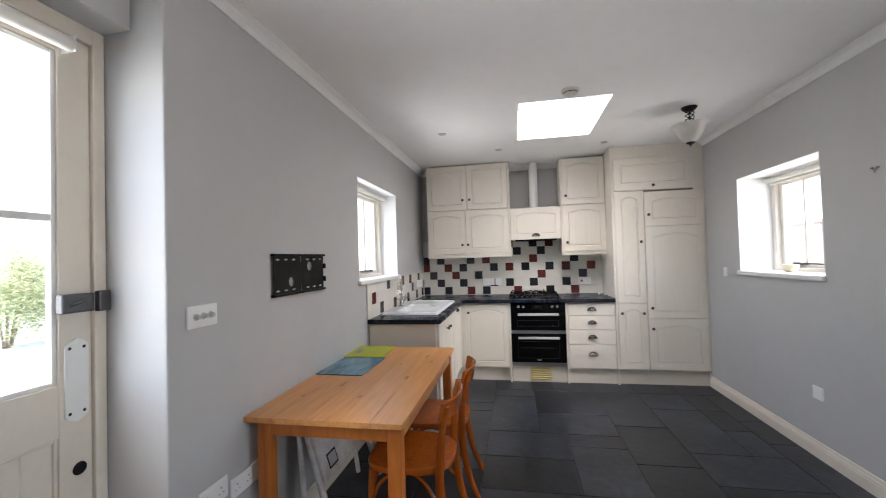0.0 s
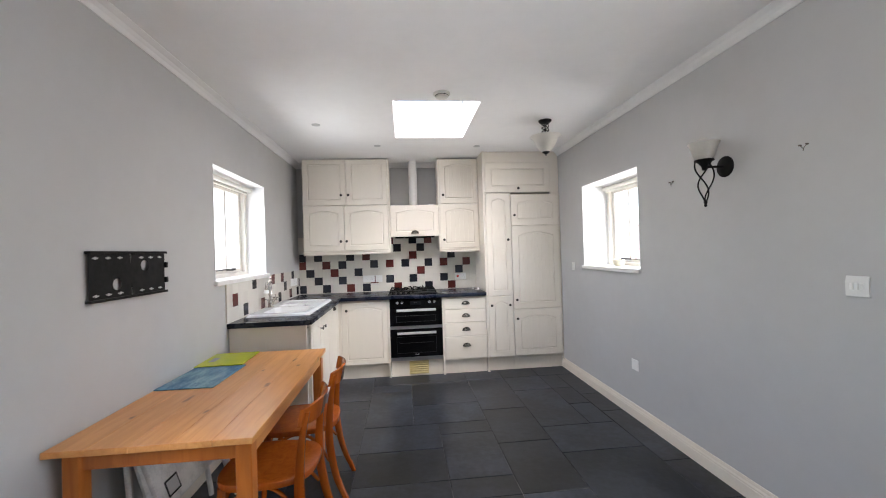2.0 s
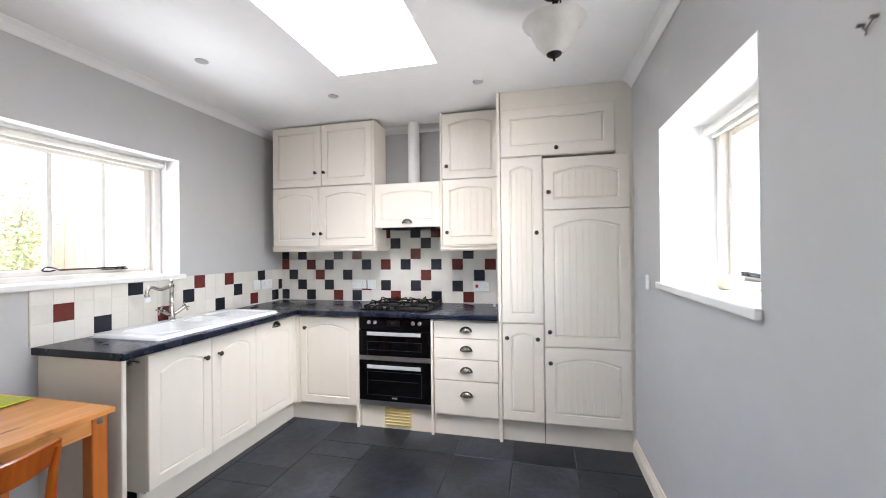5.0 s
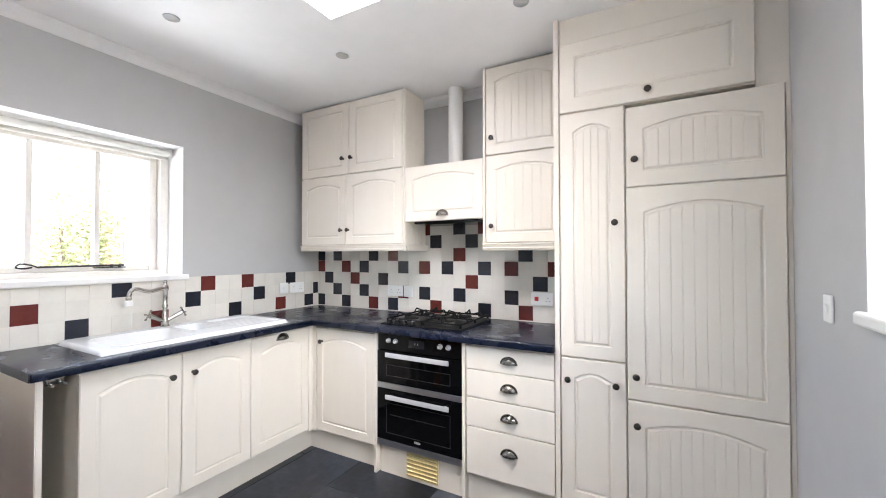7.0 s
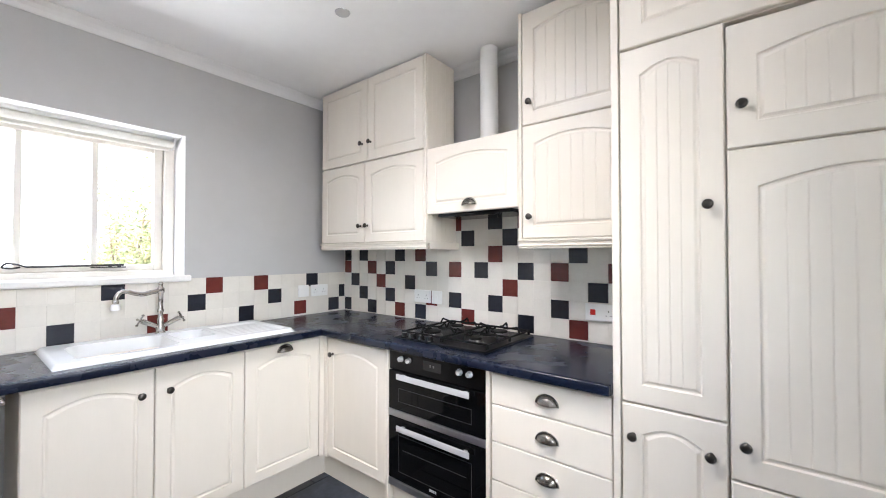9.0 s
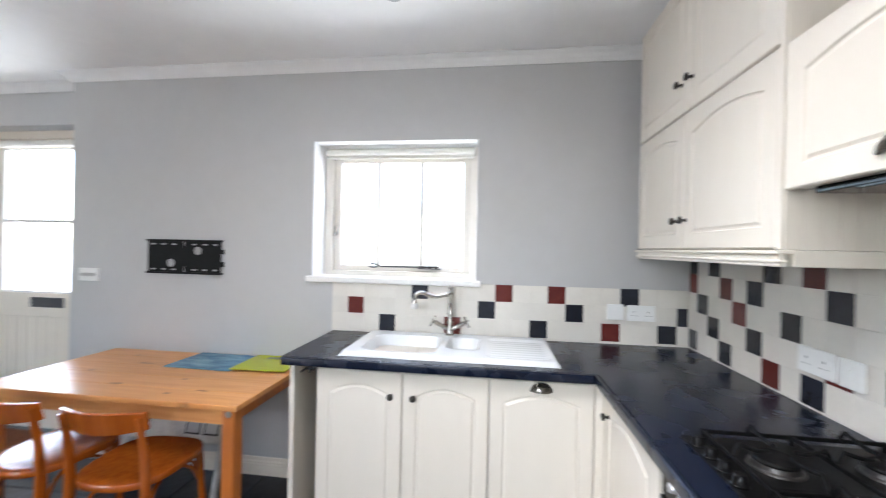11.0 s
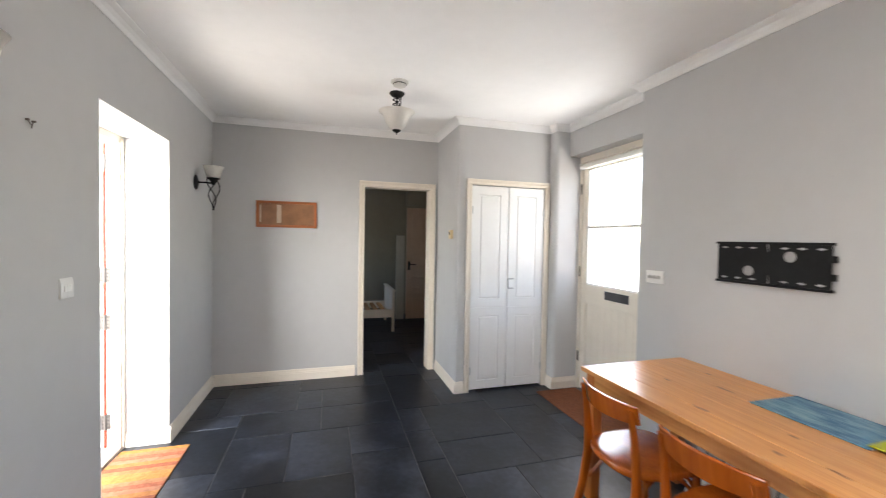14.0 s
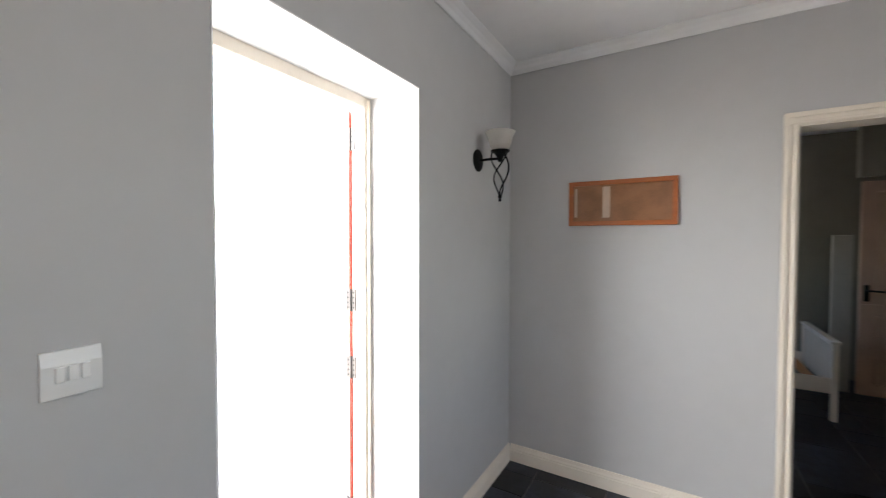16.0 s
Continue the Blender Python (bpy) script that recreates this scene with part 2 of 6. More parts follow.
def bx(bm, x0, y0, z0, x1, y1, z1, bev=0.0, seg=2):
    """A box between two corners, added to bm, with rounded edges where bev is given."""
    tmp = bmesh.new()
    bmesh.ops.create_cube(tmp, size=1)
    for v in tmp.verts:
        v.co = Vector((x0 + (v.co.x + .5) * (x1 - x0), y0 + (v.co.y + .5) * (y1 - y0), z0 + (v.co.z + .5) * (z1 - z0)))
    if bev:
        bmesh.ops.bevel(tmp, geom=tmp.edges[:], offset=bev, segments=seg, profile=0.5, affect='EDGES')
    join(bm, tmp)
    return bm


def join(bm, tmp):
    off = len(bm.verts)
    for v in tmp.verts:
        bm.verts.new(v.co)
    bm.verts.ensure_lookup_table()
    tmp.verts.index_update()
    for f in tmp.faces:
        try:
            bm.faces.new([bm.verts[off + v.index] for v in f.verts])
        except ValueError:
            pass
    tmp.free()


def box(*a, **k):
    return bx(bmesh.new(), *a, **k)


def lathe(bm, profile, m, n=20):
    """Turns a profile of (radius, height) about z and lays it by the matrix m."""
    rings = []
    for r, h in profile:
        if r < 1e-5:
            rings.append([bm.verts.new(m @ Vector((0, 0, h)))])
        else:
            rings.append([bm.verts.new(m @ Vector((r * math.cos(2 * math.pi * i / n), r * math.sin(2 * math.pi * i / n), h))) for i in range(n)])
    for a, b in zip(rings, rings[1:]):
        for i in range(n):
            j = (i + 1) % n
            if len(a) == 1 and len(b) == 1:
                continue
            if len(a) == 1:
                bm.faces.new((a[0], b[j], b[i]))
            elif len(b) == 1:
                bm.faces.new((a[i], a[j], b[0]))
            else:
                bm.faces.new((a[i], a[j], b[j], b[i]))
    return bm


def tube(bm, pts, r, n=8, r2=None, flat=1.0):
    """A rod of radius r (r2 at the end) along points."""
    pts = [Vector(p) for p in pts]
    rings = []
    up = Vector((0.31, 0.17, 0.93))
    for i, p in enumerate(pts):
        d = (pts[min(i + 1, len(pts) - 1)] - pts[max(i - 1, 0)]).normalized()
        a = d.cross(up)
        if a.length < 0.05:
            a = d.cross(Vector((1, 0, 0)))
        a.normalize()
        b = d.cross(a).normalized()
        up = a.cross(d)
        rr = r if r2 is None else r + (r2 - r) * i / (len(pts) - 1)
        rings.append([bm.verts.new(p + rr * (math.cos(2 * math.pi * k / n) * a + flat * math.sin(2 * math.pi * k / n) * b)) for k in range(n)])
    for a, b in zip(rings, rings[1:]):
        for i in range(n):
            bm.faces.new((a[i], a[(i + 1) % n], b[(i + 1) % n], b[i]))
    bm.faces.new(rings[0][::-1])
    bm.faces.new(rings[-1])
    return bm


def curve(pts, n=8):
    """A smooth line through points (Catmull-Rom)."""
    P = [Vector(p) for p in pts]
    P = [2 * P[0] - P[1]] + P + [2 * P[-1] - P[-2]]
    out = []
    for i in range(1, len(P) - 2):
        for k in range(n):
            t = k / n
            a, b, c, d = P[i - 1:i + 3]
            out.append(0.5 * ((2 * b) + (c - a) * t + (2 * a - 5 * b + 4 * c - d) * t * t + (3 * b - a - 3 * c + d) * t ** 3))
    out.append(P[-2])
    return out


def prism(bm, poly, z0, z1, m=None):
    """An upright prism over a flat outline."""
    m = m or Matrix()
    lo = [bm.verts.new(m @ Vector((x, y, z0))) for x, y in poly]
    hi = [bm.verts.new(m @ Vector((x, y, z1))) for x, y in poly]
    n = len(poly)
    for i in range(n):
        bm.faces.new((lo[i], lo[(i + 1) % n], hi[(i + 1) % n], hi[i]))
    bm.faces.new(lo[::-1])
    bm.faces.new(hi)
    return bm


def finish(ob, bm, mat, smooth=False):
    bmesh.ops.recalc_face_normals(bm, faces=bm.faces)
    if smooth:
        for f in bm.faces:
            f.smooth = True
        for e in bm.edges:
            if len(e.link_faces) == 2 and e.calc_face_angle(0) > 0.7:
                e.smooth = False
    me = ob.data
    bm.to_mesh(me)
    bm.free()
    me.materials.append(mat)
    return ob


def solid(name, bm, mat, label="", category="", kind="", group="", smooth=False):
    """A top-level mesh in world coordinates."""
    ob = new(name, bpy.data.meshes.new(name))
    finish(ob, bm, mat, smooth)
    ORIGIN[ob.name] = Vector((0, 0, 0))
    return tagged(ob, label, category, group, kind)


def structure(name, bm, mat, label="", category="", smooth=False):
    return solid(name, bm, mat, label, category or name.split("_")[0], "structure", smooth=smooth)


def thing(name, at, label, category, group=""):
    ob = new(name)
    ob.empty_display_size = 0.1
    ob.location = at
    ORIGIN[ob.name] = Vector(at)
    return tagged(ob, label, category, group)


def part(name, bm, mat, parent, label="", smooth=False):
    """One mesh under a thing or a part; bm is in world coordinates."""
    o = ORIGIN[parent.name]
    bmesh.ops.translate(bm, verts=bm.verts, vec=-o)
    ob = new(name, bpy.data.meshes.new(name))
    finish(ob, bm, mat, smooth)
    ob.parent = parent
    ORIGIN[ob.name] = o
    if label:
        ob["label"] = label
    return ob


# ---------- the room ----------
XW, XE, YN, YS, H = -1.235, 1.93, 5.03, -0.745, 2.555
XWO, XEO = -1.64, 2.31          # outer faces of the west and east walls
YC, XC = -0.03, -0.27           # cupboard front and its side wall
WW = (2.856, 3.864, 1.245, 2.075)   # west window: y0 y1 z0 z1
EW = (2.885, 3.845, 1.216, 2.032)     # east window
BD = (0.30, 1.15, 2.08)             # garden door opening: y0 y1 top
SD = (-0.186, 0.520, 1.977)           # opening to the next room: x0 x1 top
XL = -1.37                          # wall face over the entrance door
ZL = 2.263                          # its underside

bm = bmesh.new()
nose = [(XW - 0.006, 1.139), (XW - 0.0018, 1.1408), (XW, 1.145)]
prism(bm, nose + [(XW, WW[0]), (XWO, WW[0]), (XWO, 1.145), (-1.52, 1.142)], 0, H)
bx(bm, XWO, WW[1], 0, XW, YN + 0.3, H)
bx(bm, XWO, WW[0], 0, XW, WW[1], WW[2])
bx(bm, XWO, WW[0], WW[3], XW, WW[1], H)
bx(bm, XWO, -0.1, ZL, XL, 1.135, H)
wall_west = structure("wall_west", bm, PAINT, "light grey painted plaster wall with a window", "wall")
# rounded pier between the cupboard and the entrance door
bm = bmesh.new()
pier = [(-1.225, -0.1), (-1.225, 0.03), (-1.23, 0.055), (-1.245, 0.075), (-1.27, 0.085), (-1.56, 0.085), (-1.66, 0.085), (-1.66, -0.1)]
prism(bm, pier, 0, ZL)
prism(bm, [(max(x, XL) if x < -1.3 else x, y) for x, y in pier[:6]] + [(XL, -0.1)], ZL, H)
structure("wall_pier", bm, PAINT, "rounded grey plaster pier beside the entrance door", "wall", smooth=True)

bm = bmesh.new()
bx(bm, XE, YS - 0.12, 0, XEO, BD[0], H)
bx(bm, XE, BD[0], BD[2], XEO, BD[1], H)
bx(bm, XE, BD[1], 0, XEO, EW[0], H)
bx(bm, XE, EW[0], 0, XEO, EW[1], EW[2])
bx(bm, XE, EW[0], EW[3], XEO, EW[1], H)
bx(bm, XE, EW[1], 0, XEO, YN + 0.3, H)
wall_east = structure("wall_east", bm, PAINT, "light grey painted plaster wall with a window and doorway", "wall")

wall_north = structure("wall_north", box(XW, YN, 0, XE, YN + 0.3, H), PAINT, "grey painted wall behind the kitchen units", "wall")

bm = bmesh.new()
bx(bm, SD[1], YS - 0.12, 0, XE, YS, H)
bx(bm, XC - 0.02, YS - 0.12, 0, SD[0], YS, H)
bx(bm, SD[0], YS - 0.12, SD[2], SD[1], YS, H)
wall_south = structure("wall_south", bm, PAINT, "light grey painted wall with a doorway to a dark room", "wall")

CD = (-1.165, -0.402, 1.955)     # airing cupboard opening
bm = bmesh.new()
bx(bm, XC - 0.1, YS, 0, XC, YC - 0.09, H)
structure("wall_cupboard_side", bm, PAINT, "grey painted side wall of a built-in cupboard", "wall")
bm = bmesh.new()
cor = [(XC - 0.1, YC - 0.09), (XC, YC - 0.09), (XC, YC - 0.02), (XC - 0.006, YC - 0.006), (XC - 0.02, YC), (XC - 0.1, YC)]
prism(bm, cor, 0, H)
bx(bm, CD[1], YC - 0.09, 0, XC - 0.1, YC, H)
bx(bm, -1.225, YC - 0.09, 0, CD[0], YC, H)
bx(bm, CD[0], YC - 0.09, CD[2], CD[1], YC, H)
structure("wall_cupboard", bm, PAINT, "grey painted wall around a built-in cupboard", "wall", smooth=True)
structure("wall_cupboard_end", box(-1.66, YS, 0, -1.6, -0.1, H), PAINT, "plain end wall of the cupboard", "wall")
structure("wall_behind_cupboard", box(-1.66, YS - 0.12, 0, XC - 0.02, YS, H), PAINT, "plain wall at the back of the cupboard", "wall")

# ceiling with the skylight shaft
SK = (0.03, 0.705, 2.94, 3.885)
bm = bmesh.new()
bx(bm, XWO, YS - 0.12, H, SK[0], YN + 0.3, H + 0.1)
bx(bm, SK[1], YS - 0.12, H, XEO, YN + 0.3, H + 0.1)
bx(bm, SK[0], YS - 0.12, H, SK[1], SK[2], H + 0.1)
bx(bm, SK[0], SK[3], H, SK[1], YN + 0.3, H + 0.1)
t = 0.02
bx(bm, SK[0] - t, SK[2] - t, H + 0.1, SK[0], SK[3] + t, H + 0.36)
bx(bm, SK[1], SK[2] - t, H + 0.1, SK[1] + t, SK[3] + t, H + 0.36)
bx(bm, SK[0], SK[2] - t, H + 0.1, SK[1], SK[2], H + 0.36)
bx(bm, SK[0], SK[3], H + 0.1, SK[1], SK[3] + t, H + 0.36)
structure("ceiling", bm, CEIL, "smooth white painted ceiling with a square skylight", "ceiling")
sl = thing("skylight", (0.37, 3.41, H + 0.33), "frameless square skylight letting in white daylight", "skylight")
sl["kind"] = "structure"
bm = bmesh.new()
bx(bm, SK[0] + .002, SK[2] + .002, H + 0.30, SK[0] + 0.03, SK[3] - .002, H + 0.34)
bx(bm, SK[1] - 0.03, SK[2] + .002, H + 0.30, SK[1] - .002, SK[3] - .002, H + 0.34)
bx(bm, SK[0] + 0.03, SK[2] + .002, H + 0.30, SK[1] - 0.03, SK[2] + 0.03, H + 0.34)
bx(bm, SK[0] + 0.03, SK[3] - 0.03, H + 0.30, SK[1] - 0.03, SK[3] - .002, H + 0.34)
part("skylight_frame", bm, WHITE, sl)
p = part("pane", box(SK[0] + 0.03, SK[2] + 0.03, H + 0.315, SK[1] - 0.03, SK[3] - 0.03, H + 0.322), PANE, sl)
p.visible_shadow = False


# cornice, swept along the tops of the walls
def cornice(bm, a, b, n, s=0.058):
    """A coved strip from a to b on a wall whose normal into the room is n; the ends run on by e0, e1."""
    prof = [(0, 0), (0, -s), (0.006, -s), (0.010, -s + 0.006), (0.018, -s + 0.022), (0.032, -s + 0.038), (s - 0.010, -0.010), (s - 0.004, -0.006), (s, -0.004), (s, 0)]
    (ax, ay, ma), (bx_, by, mb) = a, b
    d = Vector((bx_ - ax, by - ay, 0)).normalized()
    A, B = [], []
    for o, h in prof:
        pa = Vector((ax, ay, H)) + Vector((n[0] * o, n[1] * o, h)) + d * (o * ma)
        pb = Vector((bx_, by, H)) + Vector((n[0] * o, n[1] * o, h)) - d * (o * mb)
        A.append(bm.verts.new(pa))
        B.append(bm.verts.new(pb))
    m = len(prof)
    for i in range(m):
        bm.faces.new((A[i], A[(i + 1) % m], B[(i + 1) % m], B[i]))
    bm.faces.new(A)
    bm.faces.new(B[::-1])


CORN = material("white_cornice_paint", (0.80, 0.795, 0.785), 0.6, vary=0.02)
for nm, a, b, n in [("cornice_west", (XW, 1.12, -1), (XW, YN, 1), (1, 0)), ("cornice_east", (XE, YS, 1), (XE, 4.45, 0), (-1, 0)),
                    ("cornice_north", (XW, YN, 1), (1.0, YN, 0), (0, -1)), ("cornice_south", (XC, YS, 1), (XE, YS, 1), (0, 1)),
                    ("cornice_cupboard_side", (XC, YS, 1), (XC, YC, -1), (1, 0)), ("cornice_cupboard", (-1.225, YC, 1), (XC, YC, -1), (0, 1)),
                    ("cornice_pier", (XL, 0.085, 1), (-1.225, 0.085, -1), (0, 1)), ("cornice_pier_side", (-1.225, YC, 1), (-1.225, 0.085, -1), (1, 0)),
                    ("cornice_entrance", (XL, 0.085, 1), (XL, 1.136, 1), (1, 0)), ("cornice_return", (XL, 1.136, 1), (XW, 1.136, -1), (0, -1))]:
    bm = bmesh.new()
    cornice(bm, a, b, n)
    structure(nm, bm, CORN, "white moulded plaster cornice", "cornice")


# skirting
def skirting(nm, a, b, n, h=0.108, w=0.018):
    prof = [(0, 0), (w, 0), (w, h - 0.04), (w - 0.003, h - 0.036), (w - 0.003, h - 0.028), (w - 0.008, h - 0.018), (w - 0.009, h - 0.010), (0.006, h), (0, h)]
    bm = bmesh.new()
    A, B = [], []
    d = Vector((b[0] - a[0], b[1] - a[1], 0)).normalized()
    for o, z in prof:
        A.append(bm.verts.new((a[0] + n[0] * o - d.x * 0, a[1] + n[1] * o, z)))
        B.append(bm.verts.new((b[0] + n[0] * o, b[1] + n[1] * o, z)))
    m = len(prof)
    for i in range(m):
        bm.faces.new((A[i], A[(i + 1) % m], B[(i + 1) % m], B[i]))
    bm.faces.new(A)
    bm.faces.new(B[::-1])
    structure(nm, bm, CREAM, "cream painted moulded skirting board", "baseboard")


skirting("baseboard_east", (XE, BD[1]), (XE, 4.44), (-1, 0))
skirting("baseboard_east_corner", (XE, YS), (XE, BD[0]), (-1, 0))
skirting("baseboard_south", (0.60, YS), (XE - 0.018, YS), (0, 1))
skirting("baseboard_cupboard_side", (XC, YS + 0.02), (XC, YC + 0.018), (1, 0))
skirting("baseboard_cupboard", (-0.348, YC), (XC, YC), (0, 1))
skirting("baseboard_west", (XW, 1.146), (XW, 3.03), (1, 0))
skirting("baseboard_pier", (-1.52, 0.085), (-1.225, 0.085), (0, 1))
skirting("baseboard_pier_side", (-1.225, YC), (-1.225, 0.103), (1, 0))
skirting("baseboard_door_reveal", (1.915, BD[0]), (2.18, BD[0]), (0, 1))


# architraves
def architrave(nm, x0, x1, top, y, w=0.075, left=True, right=True, label="cream painted moulded door architrave"):
    """Moulded frame round an opening x0..x1 in a wall at y that faces +y."""
    bm = bmesh.new()
    for o0, o1, d in ((0, w, 0.014), (w - 0.022, w, 0.024), (0.004, 0.016, 0.019)):
        if left:
            bx(bm, x1 + o0, y, 0, x1 + o1, y + d, top + o1, 0.003)
        if right:
            bx(bm, x0 - o1, y, 0, x0 - o0, y + d, top + o1, 0.003)
        bx(bm, x0 - (w if right else 0) + 0.001, y + 0.001, top + o0, x1 + (w if left else 0) - 0.001, y + d + 0.001, top + o1 + 0.001, 0.003)
    return structure(nm, bm, CREAM, label, "trim")


architrave("trim_doorway", SD[0], SD[1], SD[2], YS, w=0.056)
bm = bmesh.new()
bx(bm, SD[0], YS - 0.14, 0, SD[0] + 0.006, YS + 0.004, SD[2])
bx(bm, SD[1] - 0.006, YS - 0.14, 0, SD[1], YS + 0.004, SD[2])
bx(bm, SD[0], YS - 0.14, SD[2] - 0.006, SD[1], YS + 0.004, SD[2])
structure("trim_doorway_lining", bm, CREAM, "cream painted door lining", "trim")
architrave("trim_cupboard", CD[0], CD[1], CD[2], YC, w=0.052, label="cream painted moulded cupboard architrave")

# white reveals
bm = bmesh.new()
bx(bm, XE - .002, BD[0], 0, 2.19, BD[0] + 0.004, BD[2])
bx(bm, XE - .002, BD[1] - 0.004, 0, 2.19, BD[1], BD[2])
bx(bm, XE - .002, BD[0] + .004, BD[2] - 0.004, 2.19, BD[1] - .004, BD[2])
bx(bm, XE - .002, EW[0], EW[2], 2.20, EW[0] + 0.004, EW[3])
bx(bm, XE - .002, EW[1] - 0.004, EW[2], 2.20, EW[1], EW[3])
bx(bm, XE - .002, EW[0] + .004, EW[3] - 0.004, 2.20, EW[1] - .004, EW[3])
structure("trim_reveal_east", bm, REVEAL, "white painted window and door reveals", "trim")
bm = bmesh.new()
bx(bm, -1.41, WW[0], WW[2], XW + .002, WW[0] + 0.004, WW[3])
bx(bm, -1.41, WW[1] - 0.004, WW[2], XW + .002, WW[1], WW[3])
bx(bm, -1.41, WW[0] + .004, WW[3] - 0.004, XW + .002, WW[1] - .004, WW[3])
structure("trim_reveal_west", bm, REVEAL, "white painted window reveal", "trim")


# ---------- windows ----------
STAY = material("dark_stay_metal", (0.05, 0.047, 0.045), 0.35, 0.7, vary=0.1)
def window(nm, x, s, y0, y1, z0, z1, sill_to, label, mull):
    """A painted timber casement in a wall across x; s = +1 when the room lies towards +x."""
    w = thing(nm, (x, (y0 + y1) / 2, z0), label, "window")
    w["kind"] = "structure"
    xa, xb = sorted((x, x - s * 0.10))
    f = 0.055
    bm = bmesh.new()
    bx(bm, xa, y0 + .005, z0, xb, y0 + f, z1 - .005, 0.004)
    bx(bm, xa, y1 - f, z0, xb, y1 - .005, z1 - .005, 0.004)
    bx(bm, xa, y0 + f, z0, xb, y1 - f, z0 + 0.034, 0.004)
    bx(bm, xa, y0 + f, z1 - f, xb, y1 - f, z1 - .005, 0.004)
    part("window_frame", bm, SASH, w)
    xa, xb = sorted((x - s * 0.035, x - s * 0.08))
    bm = bmesh.new()
    g, gb = 0.045, 0.034
    a0, a1, b0, b1 = y0 + f, y1 - f, z0 + 0.034, z1 - f
    bx(bm, xa, a0, b0, xb, a0 + g, b1, 0.006)
    bx(bm, xa, a1 - g, b0, xb, a1, b1, 0.006)
    bx(bm, xa, a0 + g, b0, xb, a1 - g, b0 + gb, 0.006)
    bx(bm, xa, a0 + g, b1 - g * .8, xb, a1 - g, b1, 0.006)
    sash = part("sash", bm, SASH, w)
    ys = [a0 + g] + mull + [a1 - g]
    for m in mull:
        part("glazing_bar", box(xa, m - 0.014, b0 + gb, xb, m + 0.014, b1 - g * .8, 0.005), SASH, sash)
    for u, v in zip(ys, ys[1:]):
        pn = part("pane", box(x - s * 0.06, u + 0.002, b0 + gb - .002, x - s * 0.056, v - 0.002, b1 - g * .8 + .002), PANE, sash)
        pn.visible_shadow = False
    xa, xb = sorted((x, sill_to))
    bm = bmesh.new()
    e = XW if s > 0 else XE
    xa, xb = sorted((x, e + s * .001))
    bx(bm, xa, y0 + .0045, z0 - 0.001, xb, y1 - .0045, z0 + 0.0035)
    xa, xb = sorted((e + s * .001, sill_to))
    horn = 0.03 if s > 0 else 0.012
    bx(bm, xa, y0 - horn, z0 - 0.031, xb, y1 + horn, z0 + 0.005, 0.008)
    part("window_sill", bm, WHITE, w, "white painted window sill")
    # casement stay and catch
    stay = bmesh.new()
    ym = (a0 + a1) / 2
    zt = b0 + gb - 0.004
    xs = x - s * 0.014
    tube(stay, [(xs, ym - 0.12, zt), (xs, ym + 0.05, zt + .002), (xs, ym + 0.26, zt + 0.004)], 0.006)
    tube(stay, curve([(xs, ym - 0.12, zt), (xs + s * .01, ym - 0.15, zt + 0.012), (xs, ym - 0.185, zt + 0.018), (xs, ym - 0.2, zt), (xs, ym - 0.17, zt - 0.006), (xs, ym - 0.14, zt)]), 0.0045)
    lathe(stay, [(0, 0), (0.009, 0), (0.009, 0.02), (0, 0.022)], Matrix.Translation((xs, ym + 0.24, zt - .01)), 10)
    lathe(stay, [(0, 0), (0.008, 0), (0.008, 0.02), (0, 0.022)], Matrix.Translation((xs, ym + 0.20, zt - .01)), 10)
    bx(stay, min(x - s * .034, xs), ym + 0.12, zt - 0.012, max(x - s * .034, xs), ym + 0.27, zt - 0.006)
    part("casement_stay", stay, STAY, w, "dark metal casement stay", smooth=True)
    cat = bmesh.new()
    bx(cat, min(x - s * .034, xs), a0 + 0.01, zt + 0.20, max(x - s * .034, xs), a0 + 0.025, zt + 0.26, 0.004)
    tube(cat, [(xs, a0 + 0.017, zt + 0.215), (xs + s * 0.02, a0 + 0.017, zt + 0.212), (xs + s * 0.024, a0 + 0.017, zt + 0.19)], 0.006)
    part("catch", cat, PEWTER, w, "pewter window catch", smooth=True)
    return w


wf = -1.40
window("window_1", wf, 1, WW[0], WW[1], WW[2], WW[3], XW + 0.03, "cream timber casement window with three tall panes", [3.208, 3.496])
window("window_2", 2.19, -1, EW[0], EW[1], EW[2], EW[3], XE - 0.028, "cream timber casement window with three tall panes", [3.225, 3.505])


def roller_blind(x, s, y0, y1, z, label):
    b = thing("roller_blind", (x, (y0 + y1) / 2, z), label, "blind")
    bm = bmesh.new()
    lathe(bm, [(0, 0), (0.020, 0), (0.020, y1 - y0), (0, y1 - y0)], Matrix.Translation((x, y1, z)) @ pose(0, 0, 0, 90, 0, 0), 20)
    part("blind_roll", bm, BLIND, b, smooth=True)
    bm = bmesh.new()
    bx(bm, x - s * 0.020 - .002, y0 + 0.01, z - 0.030, x - s * 0.020 + .002, y1 - 0.01, z)
    bx(bm, x - s * 0.020 - .006, y0 + 0.01, z - 0.040, x - s * 0.020 + .006, y1 - 0.01, z - 0.026, 0.004)
    part("blind_hem", bm, BLIND, b)
    for yy in (y0 - 0.004, y1):
        part("bracket", box(x - 0.03, yy, z - 0.03, x + 0.03, yy + 0.004, z + 0.035), PLASTIC, b)
    bm = bmesh.new()
    for k in range(46):
        lathe(bm, [(0, -0.0022), (0.0022, 0), (0, 0.0022)], Matrix.Translation((x + s * .012, y0 + 0.012, z - 0.03 - k * 0.011)), 5)
    tube(bm, [(x + s * .012, y0 + 0.012, z - 0.02), (x + s * .012, y0 + 0.012, z - 0.53)], 0.0009, 4)
    part("chain", bm, PLASTIC, b, "thin white bead chain")
    return b


